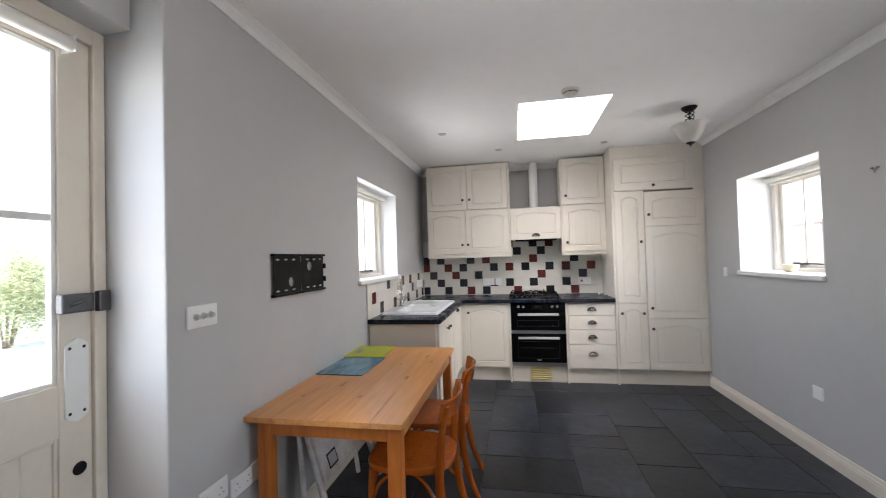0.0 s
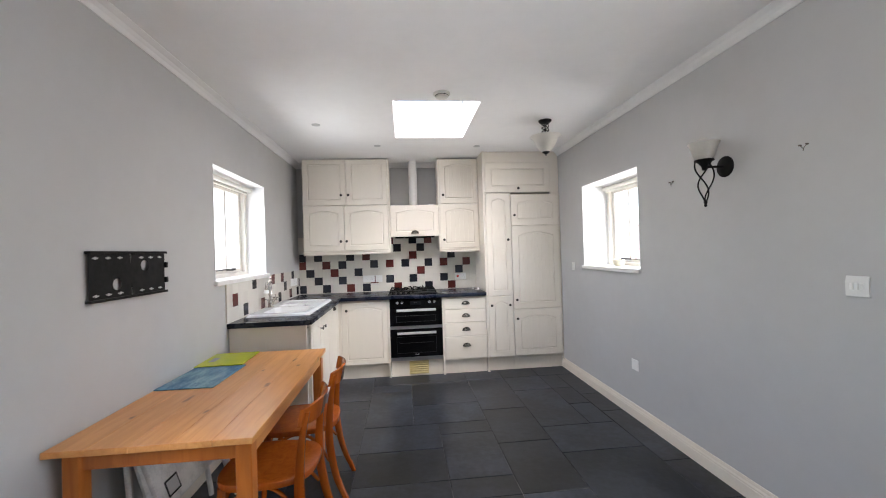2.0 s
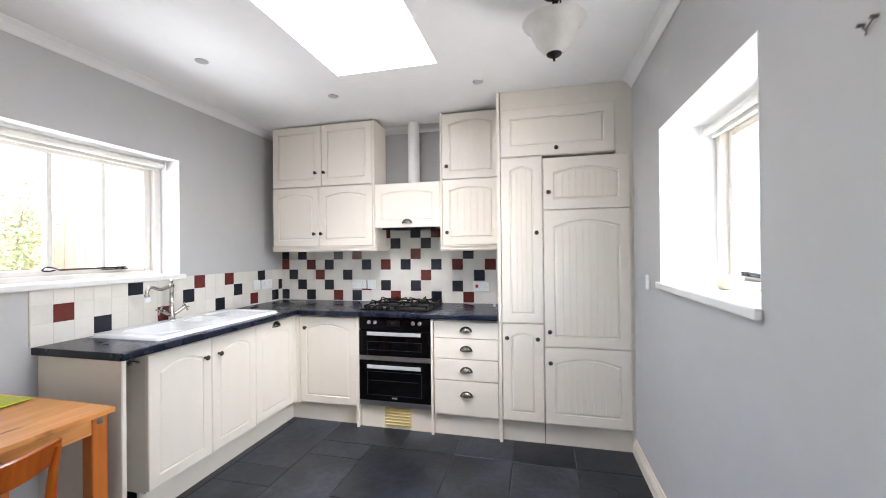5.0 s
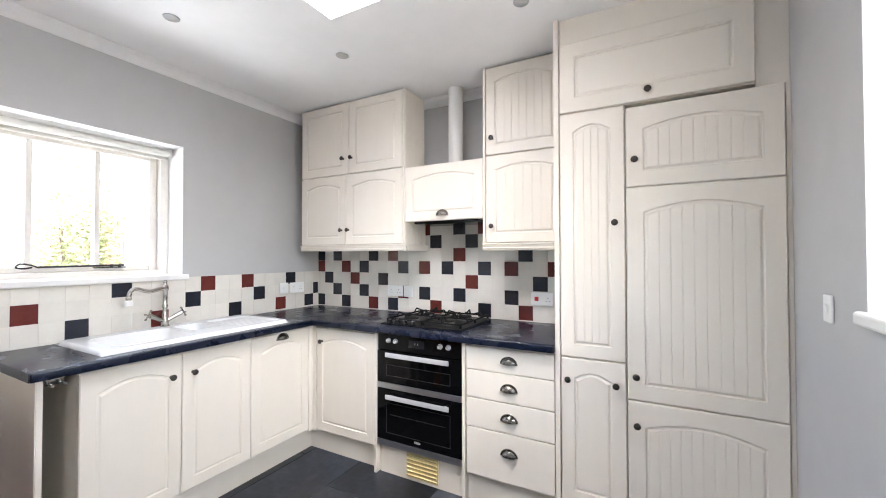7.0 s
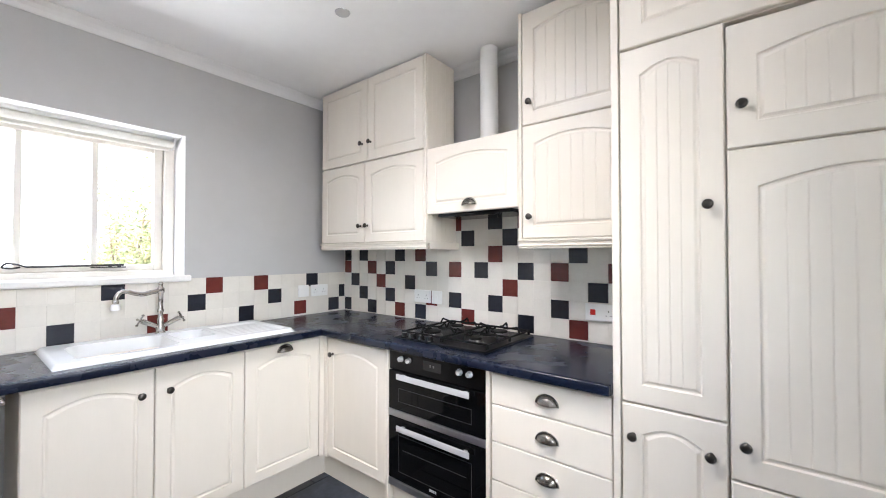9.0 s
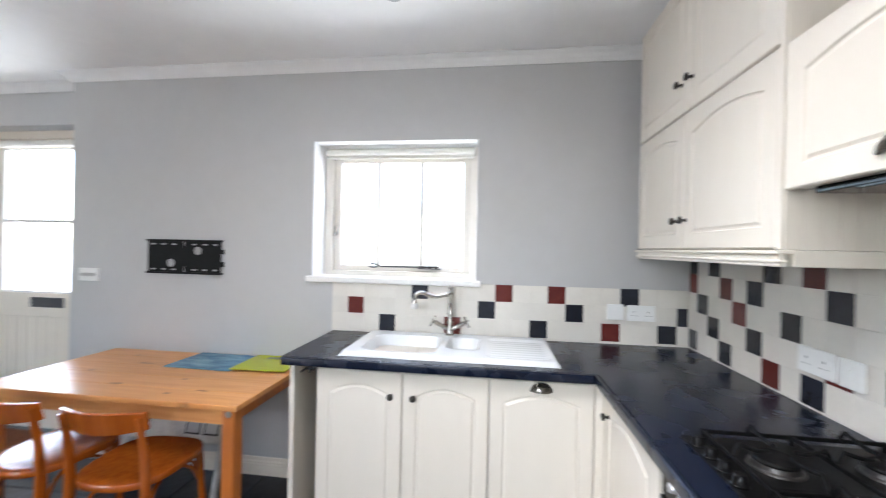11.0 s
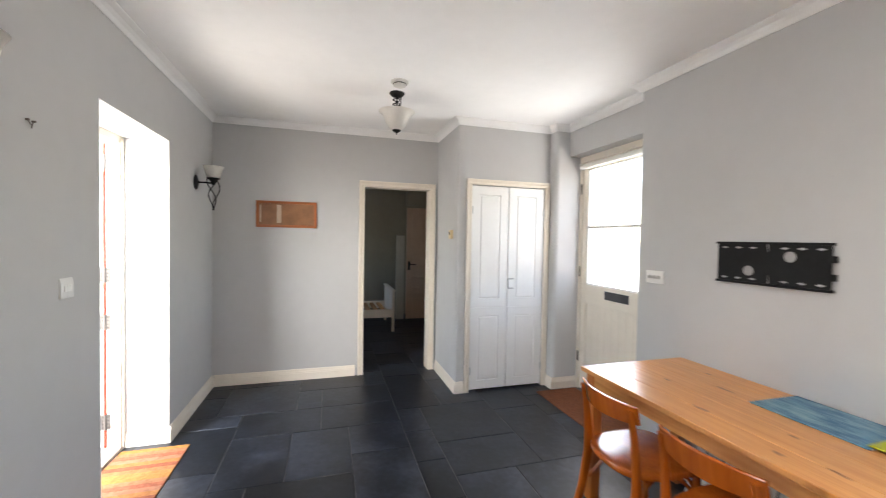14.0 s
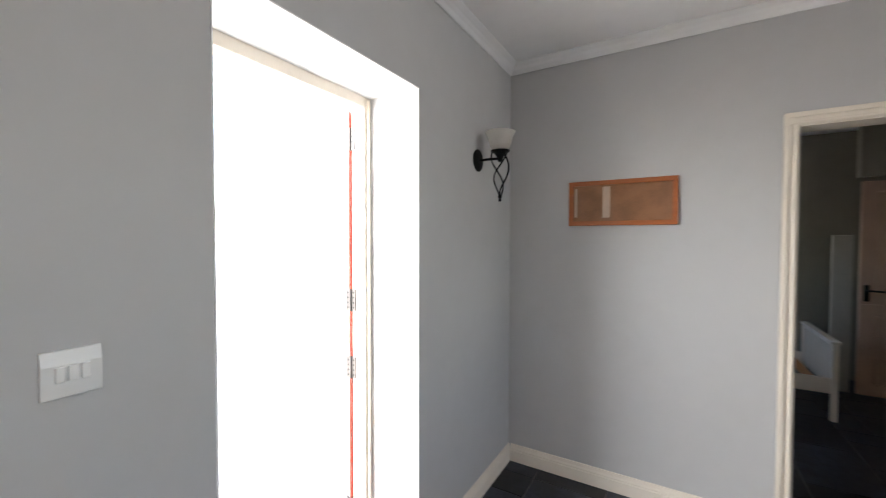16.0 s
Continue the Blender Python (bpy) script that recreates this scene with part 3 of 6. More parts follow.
roller_blind(-1.355, 1, WW[0] + 0.03, WW[1] - 0.03, WW[3] - 0.040, "rolled-up cream roller blind at the window head")
roller_blind(2.145, -1, EW[0] + 0.03, EW[1] - 0.03, EW[3] - 0.040, "rolled-up cream roller blind at the window head")

# ---------- kitchen units ----------
def slab_door(bm, to, u0, u1, v0, v1, arch=0.0, grooves=0, rail=0.058, thick=0.02):
    """A routed door in its own plane (u across, v up, w out), laid into the world by to(u, v, w)."""
    a0, a1, b0, b1 = u0 + rail, u1 - rail, v0 + rail, v1 - rail
    W = a1 - a0
    us = [0.0]
    if grooves:
        for k in range(1, grooves + 1):
            c = k / (grooves + 1)
            us += [c - 0.0022 / W, c, c + 0.0022 / W]
    else:
        us += [i / 10 for i in range(1, 10)]
    us.append(1.0)
    grooved = {i for i in range(len(us)) if grooves and 0 < i < len(us) - 1 and (i - 1) % 3 == 1}

    def top(f):
        return b1 - arch * (1 - math.sin(math.pi * min(1, max(0, 0.10 + 0.80 * f)))) * 1.0 if arch else b1

    def loop(inset, w):
        lo, hi = a0 + inset, a1 - inset
        bot = [(lo + f * (hi - lo), b0 + inset, w) for f in us]
        up = [(lo + f * (hi - lo), top(f) - inset, w) for f in us]
        return bot + up[::-1]

    def outer(w, e):
        bot = [(u0 + e + f * (u1 - u0 - 2 * e), v0 + e, w) for f in us]
        up = [(u0 + e + f * (u1 - u0 - 2 * e), v1 - e, w) for f in us]
        return bot + up[::-1]

    loops = [outer(0, 0), outer(thick - 0.004, 0), outer(thick, 0.004), loop(0, thick), loop(0.004, thick - 0.006), loop(0.009, thick - 0.006), loop(0.017, thick - 0.0008)]
    V = [[bm.verts.new(to(*p)) for p in lp] for lp in loops]
    n = len(V[0])
    for a, b in zip(V, V[1:]):
        for i in range(n):
            bm.faces.new((a[i], a[(i + 1) % n], b[(i + 1) % n], b[i]))
    last, m = V[-1], len(us)
    if grooved:
        inner = loop(0.018, thick - 0.0008)
        G = []
        for i, p in enumerate(inner):
            k = i if i < m else 2 * m - 1 - i
            G.append(bm.verts.new(to(p[0], p[1], p[2] - (0.002 if k in grooved else 0))))
        for i in range(n):
            bm.faces.new((last[i], last[(i + 1) % n], G[(i + 1) % n], G[i]))
        last = G
    for i in range(m - 1):
        bm.faces.new((last[i], last[i + 1], last[2 * m - 2 - i], last[2 * m - 1 - i]))
    bm.faces.new(V[0][::-1])
    return bm


def south(y):
    """Doors that face -y; the back of the door lies at y."""
    return lambda u, v, w: Vector((u, y - w, v))


def east(x):
    return lambda u, v, w: Vector((x + w, u, v))


KNOB = [(0, 0), (0.0085, 0), (0.0075, 0.003), (0.005, 0.006), (0.0048, 0.013), (0.009, 0.016), (0.0145, 0.020), (0.0155, 0.024), (0.0135, 0.028), (0.008, 0.0305), (0, 0.031)]


def knob(parent, to, u, v, w=0.02):
    bm = bmesh.new()
    o, ax = to(u, v, w), (to(u, v, w + 1) - to(u, v, w))
    m = Matrix.Translation(o) @ ax.to_track_quat('Z', 'Y').to_matrix().to_4x4()
    lathe(bm, KNOB, m, 16)
    return part("knob", bm, KNOBM, parent, "round dark bronze knob", smooth=True)


def cup_handle(parent, to, u, v, w=0.02, hw=0.041):
    """A half-dome cup pull, open below."""
    bm = bmesh.new()
    n, k = 14, 6
    rows = []
    for j in range(k + 1):
        f = j / k * math.pi / 2
        rows.append([bm.verts.new(to(u + hw * math.cos(math.pi * i / n) * math.cos(f * .98), v - 0.008 + 0.034 * math.sin(math.pi * i / n) * math.cos(f * .98), w + 0.024 * math.sin(f))) for i in range(n + 1)])
    for a, b in zip(rows, rows[1:]):
        for i in range(n):
            bm.faces.new((a[i], a[i + 1], b[i + 1], b[i]))
    bmesh.ops.solidify(bm, geom=bm.faces[:], thickness=0.002)
    rim = [to(u + (hw + 0.004) * math.cos(math.pi * i / n), v - 0.008 + 0.038 * math.sin(math.pi * i / n), w + 0.002) for i in range(n + 1)]
    tube(bm, rim, 0.004, 6)
    return part("cup_handle", bm, PEWTER, parent, "antique pewter cup handle", smooth=True)


def door(parent, to, u0, u1, v0, v1, arch=0.05, grooves=0, knob_at=None, cup=None, name="door", rail=0.058):
    d = part(name, slab_door(bmesh.new(), to, u0, u1, v0, v1, arch, grooves, rail), UNIT, parent)
    if knob_at:
        knob(d, to, *knob_at)
    if cup:
        cup_handle(d, to, *cup)
    return d


ZT, ZD0, ZD1 = 0.885, 0.163, 0.868
G = 0.0018


def base_unit(at, label, size):
    u = thing("base_cabinet", at, label, "cabinet", "kitchen base units")
    x0, y0, x1, y1 = size
    part("body", box(x0 + G, y0 + G, 0.15, x1 - G, y1 - G, ZT - .001), UNIT, u)
    return u


# run below the west window; fronts face +x
FX = -0.69
toE = east(FX)
u = base_unit((-0.96, 3.365, 0), "cream base cabinet with arched panel door under the sink", (XW + .01, 3.163, FX, 3.57))
door(u, toE, 3.165, 3.568, ZD0, ZD1, 0.055, 0, (3.568 - 0.05, 0.765))
u = base_unit((-0.96, 3.765, 0), "cream base cabinet with arched panel door under the sink", (XW + .01, 3.57, FX, 3.957))
door(u, toE, 3.572, 3.955, ZD0, ZD1, 0.055, 0, (3.572 + 0.05, 0.765))
u = base_unit((-0.96, 4.18, 0), "cream base cabinet with arched panel and cup handle", (XW + .01, 3.957, FX, 4.40))
door(u, toE, 3.959, 4.398, ZD0, ZD1, 0.055, 0, None, (4.178, 0.835))
bm = bmesh.new()
bx(bm, XW + .002, 3.035, 0, -0.672, 3.055, ZT - .001, 0.002)
end = thing("end_panel", (-0.95, 3.045, 0), "plain cream end panel beside an open narrow gap", "panel")
part("board", bm, UNIT, end)
part("facing_sheet", box(XW + .004, 3.0315, 0.01, -0.673, 3.0345, ZT - .002, 0.0012), UNIT, end)
bm = bmesh.new()
for yy in (3.085, 3.125):
    tube(bm, [(-0.68, yy, 0.845), (-1.15, yy, 0.845)], 0.006)
bx(bm, -1.16, 3.07, 0.835, -1.13, 3.14, 0.858, 0.003)
bx(bm, -0.74, 3.075, 0.84, -0.72, 3.135, 0.8845, 0.002)
bx(bm, -1.13, 3.075, 0.84, -1.11, 3.135, 0.8845, 0.002)
tr = solid("towel_rail", bm, CHROME, "pull-out chrome towel rail under the worktop", "towel rail", smooth=True)
# plinths
bm = bmesh.new()
bx(bm, -0.752, 3.165, 0, -0.735, 4.50, 0.15)
structure("plinth_west", bm, UNIT, "cream kitchen plinth board", "plinth")
bm = bmesh.new()
bx(bm, -0.735, 4.485, 0, -0.123, 4.50, 0.15)
structure("plinth_corner", bm, UNIT, "cream kitchen plinth board", "plinth")
structure("plinth_drawers", box(0.516, 4.465, 0, 1.005, 4.48, 0.15), UNIT, "cream kitchen plinth board", "plinth")
structure("plinth_larder", box(1.036, 4.475, 0, 1.332, 4.49, 0.15), UNIT, "cream kitchen plinth board", "plinth")
structure("plinth_fridge", box(1.336, 4.475, 0, 1.915, 4.49, 0.15), UNIT, "cream kitchen plinth board", "plinth")
pl = thing("oven_plinth", (0.2, 4.47, 0), "cream plinth under the oven with a yellowed vent", "plinth")
part("board", box(-0.096, 4.462, 0, 0.49, 4.478, 0.178), UNIT, pl)
YELLOW = material("yellowed_plastic", (0.72, 0.60, 0.30), 0.45, vary=0.08)
bm = bmesh.new()
bx(bm, 0.105, 4.456, 0.02, 0.325, 4.4615, 0.168)
vent = part("vent", bm, YELLOW, pl, "yellowed plastic vent grille")
for k in range(6):
    bm = bmesh.new()
    m = Matrix.Translation((0, 4.4555, 0.036 + k * 0.0235)) @ pose(0, 0, 0, 35, 0, 0)
    t2 = box(0.112, -0.006, -0.010, 0.318, 0.0, 0.008)
    bmesh.ops.transform(t2, matrix=m, verts=t2.verts)
    part("slat", t2, YELLOW, vent)

# run along the north wall; fronts face -y
FY = 4.45
toS = south(FY)
u = thing("corner_post", (-0.66, 4.43, 0), "cream corner post between the two cabinet runs", "panel")
bm = bmesh.new()
bx(bm, -0.69, 4.402, 0.15, -0.67, 4.45, ZT - .001, 0.001)
bx(bm, -0.669, 4.43, 0.15, -0.636, 4.45, ZT - .001, 0.001)
part("board", bm, UNIT, u)
u = base_unit((-0.38, 4.7, 0), "cream corner base cabinet with arched panel door", (-0.636, FY, -0.122, YN - .01))
door(u, toS, -0.633, -0.125, ZD0, ZD1, 0.055, 0, (-0.577, 0.777))
for x0, x1 in ((-0.121, -0.102), (0.495, 0.514)):
    g = thing("gable_panel", ((x0 + x1) / 2, 4.7, 0), "cream gable panel beside the oven, down to the floor", "panel", "oven gables")
    part("board", box(x0, 4.425, 0, x1, YN - .01, ZT - .001, 0.002), UNIT, g)
u = thing("drawer_cabinet", (0.76, 4.7, 0), "cream four-drawer base cabinet with pewter cup handles", "cabinet", "kitchen base units")
part("body", box(0.516, FY, 0.15, 1.009, YN - .01, ZT - .001), UNIT, u)
for z0, z1 in ((0.741, 0.868), (0.586, 0.737), (0.426, 0.582), (0.165, 0.422)):
    d = part("drawer", box(0.520, FY - 0.02, z0, 1.006, FY, z1, 0.004), UNIT, u)
    cup_handle(d, toS, 0.768, (z0 + z1) / 2 - 0.006 if z1 - z0 < 0.2 else z1 - 0.106)

# worktop: two legs with a hole for the sink
SX0, SX1, SY0, SY1 = -1.205, -0.70, 3.25, 4.265
WX = -0.645


def slab(bm, xs, ys, keep, z0, z1):
    """A flat slab over the grid cells that keep(i, j) names, as one closed mesh."""
    pt = {}

    def v(i, j, z):
        if (i, j, z) not in pt:
            pt[i, j, z] = bm.verts.new((xs[i], ys[j], z))
        return pt[i, j, z]

    cells = {(i, j) for i in range(len(xs) - 1) for j in range(len(ys) - 1) if keep(i, j)}
    for i, j in cells:
        for z in (z0, z1):
            bm.faces.new((v(i, j, z), v(i + 1, j, z), v(i + 1, j + 1, z), v(i, j + 1, z)))
        for (di, dj), (a, b) in (((-1, 0), ((i, j), (i, j + 1))), ((1, 0), ((i + 1, j), (i + 1, j + 1))), ((0, -1), ((i, j), (i + 1, j))), ((0, 1), ((i, j + 1), (i + 1, j + 1)))):
            if (i + di, j + dj) not in cells:
                bm.faces.new((v(*a, z0), v(*b, z0), v(*b, z1), v(*a, z1)))


bm = bmesh.new()
slab(bm, [XW + .001, SX0 + .02, SX1 - .02, WX, 1.009], [3.005, SY0 + .02, SY1 - .02, 4.405, YN - .001],
     lambda i, j: (i < 3 or j == 3) and (i, j) != (1, 1), ZT, ZT + 0.038)
worktop = solid("worktop", bm, WORKTOP, "dark blue-black L-shaped laminate worktop", "worktop")
# rounded nosing
bm = bmesh.new()
bx(bm, WX, 3.005, ZT, WX + 0.018, 4.387, ZT + 0.038, 0.007, 3)
bx(bm, WX, 4.387, ZT, 1.0085, 4.405, ZT + 0.038, 0.007, 3)
part("front_edge", bm, WORKTOP, worktop, smooth=True)
ZW = ZT + 0.038


# ---------- oven ----------
ov = thing("double_oven", (0.197, 4.7, 0.18), "black built-under double oven with steel trim and handles", "oven")
part("body", box(-0.10, 4.46, 0.185, 0.493, YN - .05, ZT - .006), BLACKEN, ov)
cp = part("control_panel", box(-0.099, 4.436, 0.777, 0.492, 4.4595, 0.876, 0.003), BLACKEN, ov)
for xk in (-0.012, 0.040, 0.353, 0.407):
    bm = bmesh.new()
    m = Matrix.Translation((xk, 4.4355, 0.839)) @ pose(0, 0, 0, 90, 0, 0)
    lathe(bm, [(0, 0), (0.0155, 0), (0.0155, 0.004), (0.0135, 0.006), (0.0125, 0.018), (0.011, 0.020), (0, 0.020)], m, 20)
    bx(bm, xk - 0.002, 4.413, 0.839 - 0.010, xk + 0.002, 4.4165, 0.839 + 0.010)
    part("control_knob", bm, SILVER, cp, "round steel control knob", smooth=True)
DISP = material("dim_display", (0.02, 0.02, 0.022), 0.1)
dsp = part("display", box(0.135, 4.4335, 0.81, 0.245, 4.4358, 0.856), DISP, cp)
bm = bmesh.new()
for xk in (0.176, 0.196):
    bx(bm, xk, 4.4325, 0.829, xk + 0.007, 4.4333, 0.840)
part("digits", bm, material("dim_digits", (0.12, 0.12, 0.12), 0.4), dsp)
for nm, z0, z1 in (("upper", 0.575, 0.774), ("lower", 0.222, 0.538)):
    d = part("oven_door", box(-0.099, 4.43, z0, 0.492, 4.4595, z1, 0.003), BLACKGL, ov, "black glass oven door")
    zc = z1 - (0.020 if nm == "upper" else 0.043)
    bm = bmesh.new()
    bx(bm, -0.022, 4.404, zc - 0.014, 0.420, 4.411, zc + 0.014, 0.002)
    for xk in (0.0, 0.382):
        bx(bm, xk, 4.410, zc - 0.008, xk + 0.016, 4.4305, zc + 0.008)
    part("handle", bm, ALU, d, "flat bright aluminium bar handle")
    w0, w1 = (-0.03, 0.42)
    bm = bmesh.new()
    zz0, zz1 = z0 + 0.045, z1 - 0.085
    for a in ((w0, zz0, w1, zz0 + 0.003), (w0, zz1 - 0.003, w1, zz1), (w0, zz0, w0 + 0.003, zz1), (w1 - 0.003, zz0, w1, zz1)):
        bx(bm, a[0], 4.4286, a[1], a[2], 4.4302, a[3])
    if nm == "lower":
        bx(bm, w0 + 0.03, 4.4288, (zz0 + zz1) / 2 + 0.02, w1 - 0.03, 4.4302, (zz0 + zz1) / 2 + 0.0235)
    part("window_outline", bm, material("dark_grey_print", (0.03, 0.03, 0.032), 0.3), d)
    if nm == "lower":
        bm = bmesh.new()
        for k in range(4):
            bx(bm, 0.178 + k * 0.011, 4.4284, z0 + 0.022, 0.186 + k * 0.011, 4.4302, z0 + 0.034)
        part("maker_mark", bm, PLASTICG, d)
part("steel_trim", box(-0.099, 4.428, 0.540, 0.492, 4.4595, 0.573, 0.002), STEEL, ov)
part("steel_trim", box(-0.099, 4.428, 0.184, 0.492, 4.4595, 0.219, 0.002), STEEL, ov)

# ---------- wall units ----------
ZU0, ZU1, ZUM = 1.447, 2.543, 1.987
FW = 4.722
toU = south(FW)
for x0, x1, z0, z1, ar, k in ((-1.09, -0.586, ZUM, ZU1, 0.0, -0.640), (-0.586, -0.094, ZUM, ZU1, 0.0, -0.556),
                              (-1.09, -0.614, ZU0, ZUM, 0.045, -0.655), (-0.614, -0.094, ZU0, ZUM, 0.045, -0.587)):
    high = z1 > 2.2
    u = thing("wall_cabinet", ((x0 + x1) / 2, 4.87, z0), "cream wall cabinet with routed panel door" + (" under the ceiling" if high else " above the worktop"), "cabinet", "kitchen wall units")
    part("body", box(x0 + G, FW, z0 + .001, x1 - G, YN - .061 if high else YN - .012, z1 - .001), UNIT, u)
    door(u, toU, x0 + .0028, x1 - .0028, z0 + .004, z1 - .004, ar, 0, (k, z0 + 0.122 if high else z0 + 0.115))
u = thing("end_panel", (-0.085, 4.87, ZU0), "cream grooved side panel on the wall cabinets", "panel")
part("board", box(-0.092, 4.700, ZU0, -0.076, YN - .061, ZU1, 0.002), UNIT, u)
for k in range(6):
    part("facing_strip", box(-0.0765, 4.71 + k * 0.043, ZU0, -0.0735, 4.7515 + k * 0.043, ZU1 - .003, 0.001), UNIT, u)
for z0, z1, ar, gr in ((ZUM, 2.535, 0.045, 6), (1.443, ZUM, 0.045, 6)):
    u = thing("wall_cabinet", (0.77, 4.87, z0), "cream narrow wall cabinet with grooved arched door", "cabinet", "kitchen wall units")
    part("body", box(0.530, FW, z0 + .001, 1.008, YN - .061 if z1 > 2.2 else YN - .012, z1 - .001), UNIT, u)
    door(u, toU, 0.531, 1.006, z0 + .003, z1 - .003, ar, gr if z1 > 2.2 else 5, (0.531 + 0.042, z0 + 0.105))
u = thing("end_panel", (0.52, 4.87, 1.443), "cream side panel of the narrow wall cabinets", "panel")
part("board", box(0.512, 4.700, 1.443, 0.528, YN - .061, 2.54, 0.002), UNIT, u)


def pelmet(nm, x0, x1, z):
    bm = bmesh.new()
    bx(bm, x0, 4.688, z - 0.012, x1, 4.73, z - .001, 0.003)
    bx(bm, x0 + .004, 4.698, z - 0.045, x1 - .004, 4.718, z - 0.012, 0.003)
    bx(bm, x0 + .002, 4.693, z - 0.036, x1 - .002, 4.722, z - 0.026, 0.004)
    return structure(nm, bm, UNIT, "cream moulded light pelmet under the wall cabinets", "trim")


pelmet("trim_pelmet_left", -1.092, -0.072, ZU0)
bm = bmesh.new()
bx(bm, -0.092, 4.73, ZU0 - 0.045, -0.072, YN - .012, ZU0 - .001, 0.003)
structure("trim_pelmet_return", bm, UNIT, "cream moulded light pelmet under the wall cabinets", "trim")
pelmet("trim_pelmet_right", 0.51, 1.008, 1.443)

# hood
h = thing("extractor_hood", (0.215, 4.85, 1.6), "cream cabinet-fronted extractor hood with arched panel", "extractor hood")
part("body", box(-0.071, 4.722, 1.603, 0.510, YN - .012, 1.972), UNIT, h)
door(h, toU, -0.070, 0.509, 1.600, 1.978, 0.045, 0, None, (0.222, 1.640), name="flap")
bm = bmesh.new()
bx(bm, -0.02, 4.74, 1.585, 0.46, 4.98, 1.6028, 0.003)
bx(bm, 0.10, 4.73, 1.578, 0.34, 4.76, 1.586, 0.002)
part("filter", bm, BLACKEN, h)
bm = bmesh.new()
lathe(bm, [(0.052, 0), (0.052, 0.58)], Matrix.Translation((0.218, 4.915, 1.974)), 28)
lathe(bm, [(0.054, 0), (0.058, 0.002), (0.058, 0.018), (0.053, 0.02)], Matrix.Translation((0.218, 4.915, 1.974)), 28)
solid("flue_pipe", bm, WHITE, "white round flue pipe from the hood to the ceiling", "pipe", smooth=True)
bx_ = box(0.40, 4.80, 1.973, 0.47, 4.86, 1.995, 0.004)
solid("junction_box", bx_, PLASTIC, "small white plastic box on the hood", "box")

# ---------- tall units ----------
g = thing("gable_panel", (1.022, 4.72, 0), "tall cream gable panel up to the ceiling", "panel")
part("board", box(1.0105, 4.425, 0, 1.034, YN - .001, H - .003, 0.002), UNIT, g)
u = thing("larder_cabinet", (1.185, 4.72, 0), "tall narrow cream larder cabinet with two panel doors", "cabinet", "tall units")
part("body", box(1.036, FY, 0.15, 1.333, YN - .01, 2.068), UNIT, u)
d1 = door(u, toS, 1.038, 1.331, ZD0, 0.864, 0.045, 0, (1.073, 0.763), rail=0.062)
knob(d1, toS, 1.289, 0.762)
door(u, toS, 1.038, 1.331, 0.871, 2.066, 0.045, 3, (1.289, 1.520), rail=0.062)
u = thing("fridge_cabinet", (1.62, 4.72, 0), "tall wide cream cabinet with three grooved panel doors", "cabinet", "tall units")
part("body", box(1.3345, FY, 0.15, 1.912, YN - .01, 2.052), UNIT, u)
door(u, toS, 1.337, 1.910, ZD0, 0.703, 0.06, 9, (1.375, 0.598), rail=0.07)
door(u, toS, 1.337, 1.910, 0.709, 1.676, 0.06, 8, (1.373, 0.817), rail=0.07)
door(u, toS, 1.337, 1.910, 1.682, 2.05, 0.05, 8, (1.373, 1.804), rail=0.07)
u = thing("top_cabinet", (1.43, 4.72, 2.07), "cream cabinet above the larder under the ceiling", "cabinet", "tall units")
part("body", box(1.036, FY, 2.071, 1.82, YN - .01, 2.425), UNIT, u)
door(u, toS, 1.038, 1.818, 2.074, 2.42, 0.0, 0, (1.429, 2.116), rail=0.07)
bm = bmesh.new()
bx(bm, 1.036, FY + .002, 2.427, XE - .001, FY + 0.02, H - .001)
bx(bm, 1.822, FY + .003, 2.054, XE - .001, FY + 0.02, 2.427)
bx(bm, 1.9135, FY - .008, 0, XE - .001, FY + 0.02, 2.054)
structure("trim_unit_filler", bm, UNIT, "cream filler boards round the tall cabinets", "trim")

# ---------- sink and tap ----------
def bowl_grid(bm, xs, ys, height):
    V = [[bm.verts.new((x, y, height(x, y))) for y in ys] for x in xs]
    for i in range(len(xs) - 1):
        for j in range(len(ys) - 1):
            bm.faces.new((V[i][j], V[i + 1][j], V[i + 1][j + 1], V[i][j + 1]))
    return V


def rounded(x, y, x0, x1, y0, y1, r):
    """Signed depth inside a rounded rectangle."""
    cx, cy, hx, hy = (x0 + x1) / 2, (y0 + y1) / 2, (x1 - x0) / 2, (y1 - y0) / 2
    qx, qy = abs(x - cx) - hx + r, abs(y - cy) - hy + r
    return r - math.hypot(max(qx, 0), max(qy, 0)) - min(max(qx, qy), 0)


def sink_height(x, y):
    z = ZW + 0.020
    d = rounded(x, y, SX0, SX1, SY0, SY1, 0.045)
    z -= 0.019 * (1 - min(1, max(0, d / 0.016))) ** 2
    d = rounded(x, y, -1.10, -0.755, 3.335, 3.70, 0.06)
    if d > 0:
        z -= 0.165 * min(1, d / 0.035) ** 0.8
    d = rounded(x, y, -1.10, -0.86, 3.735, 3.90, 0.045)
    if d > 0:
        z -= 0.11 * min(1, d / 0.03) ** 0.8
    d = rounded(x, y, -1.13, -0.745, 3.94, 4.235, 0.04)
    if d > 0:
        z -= 0.010 * min(1, d / 0.02)
        z += 0.0014 * max(0, math.cos((x + 1.13) / 0.042 * 2 * math.pi)) * min(1, d / 0.03)
    return z


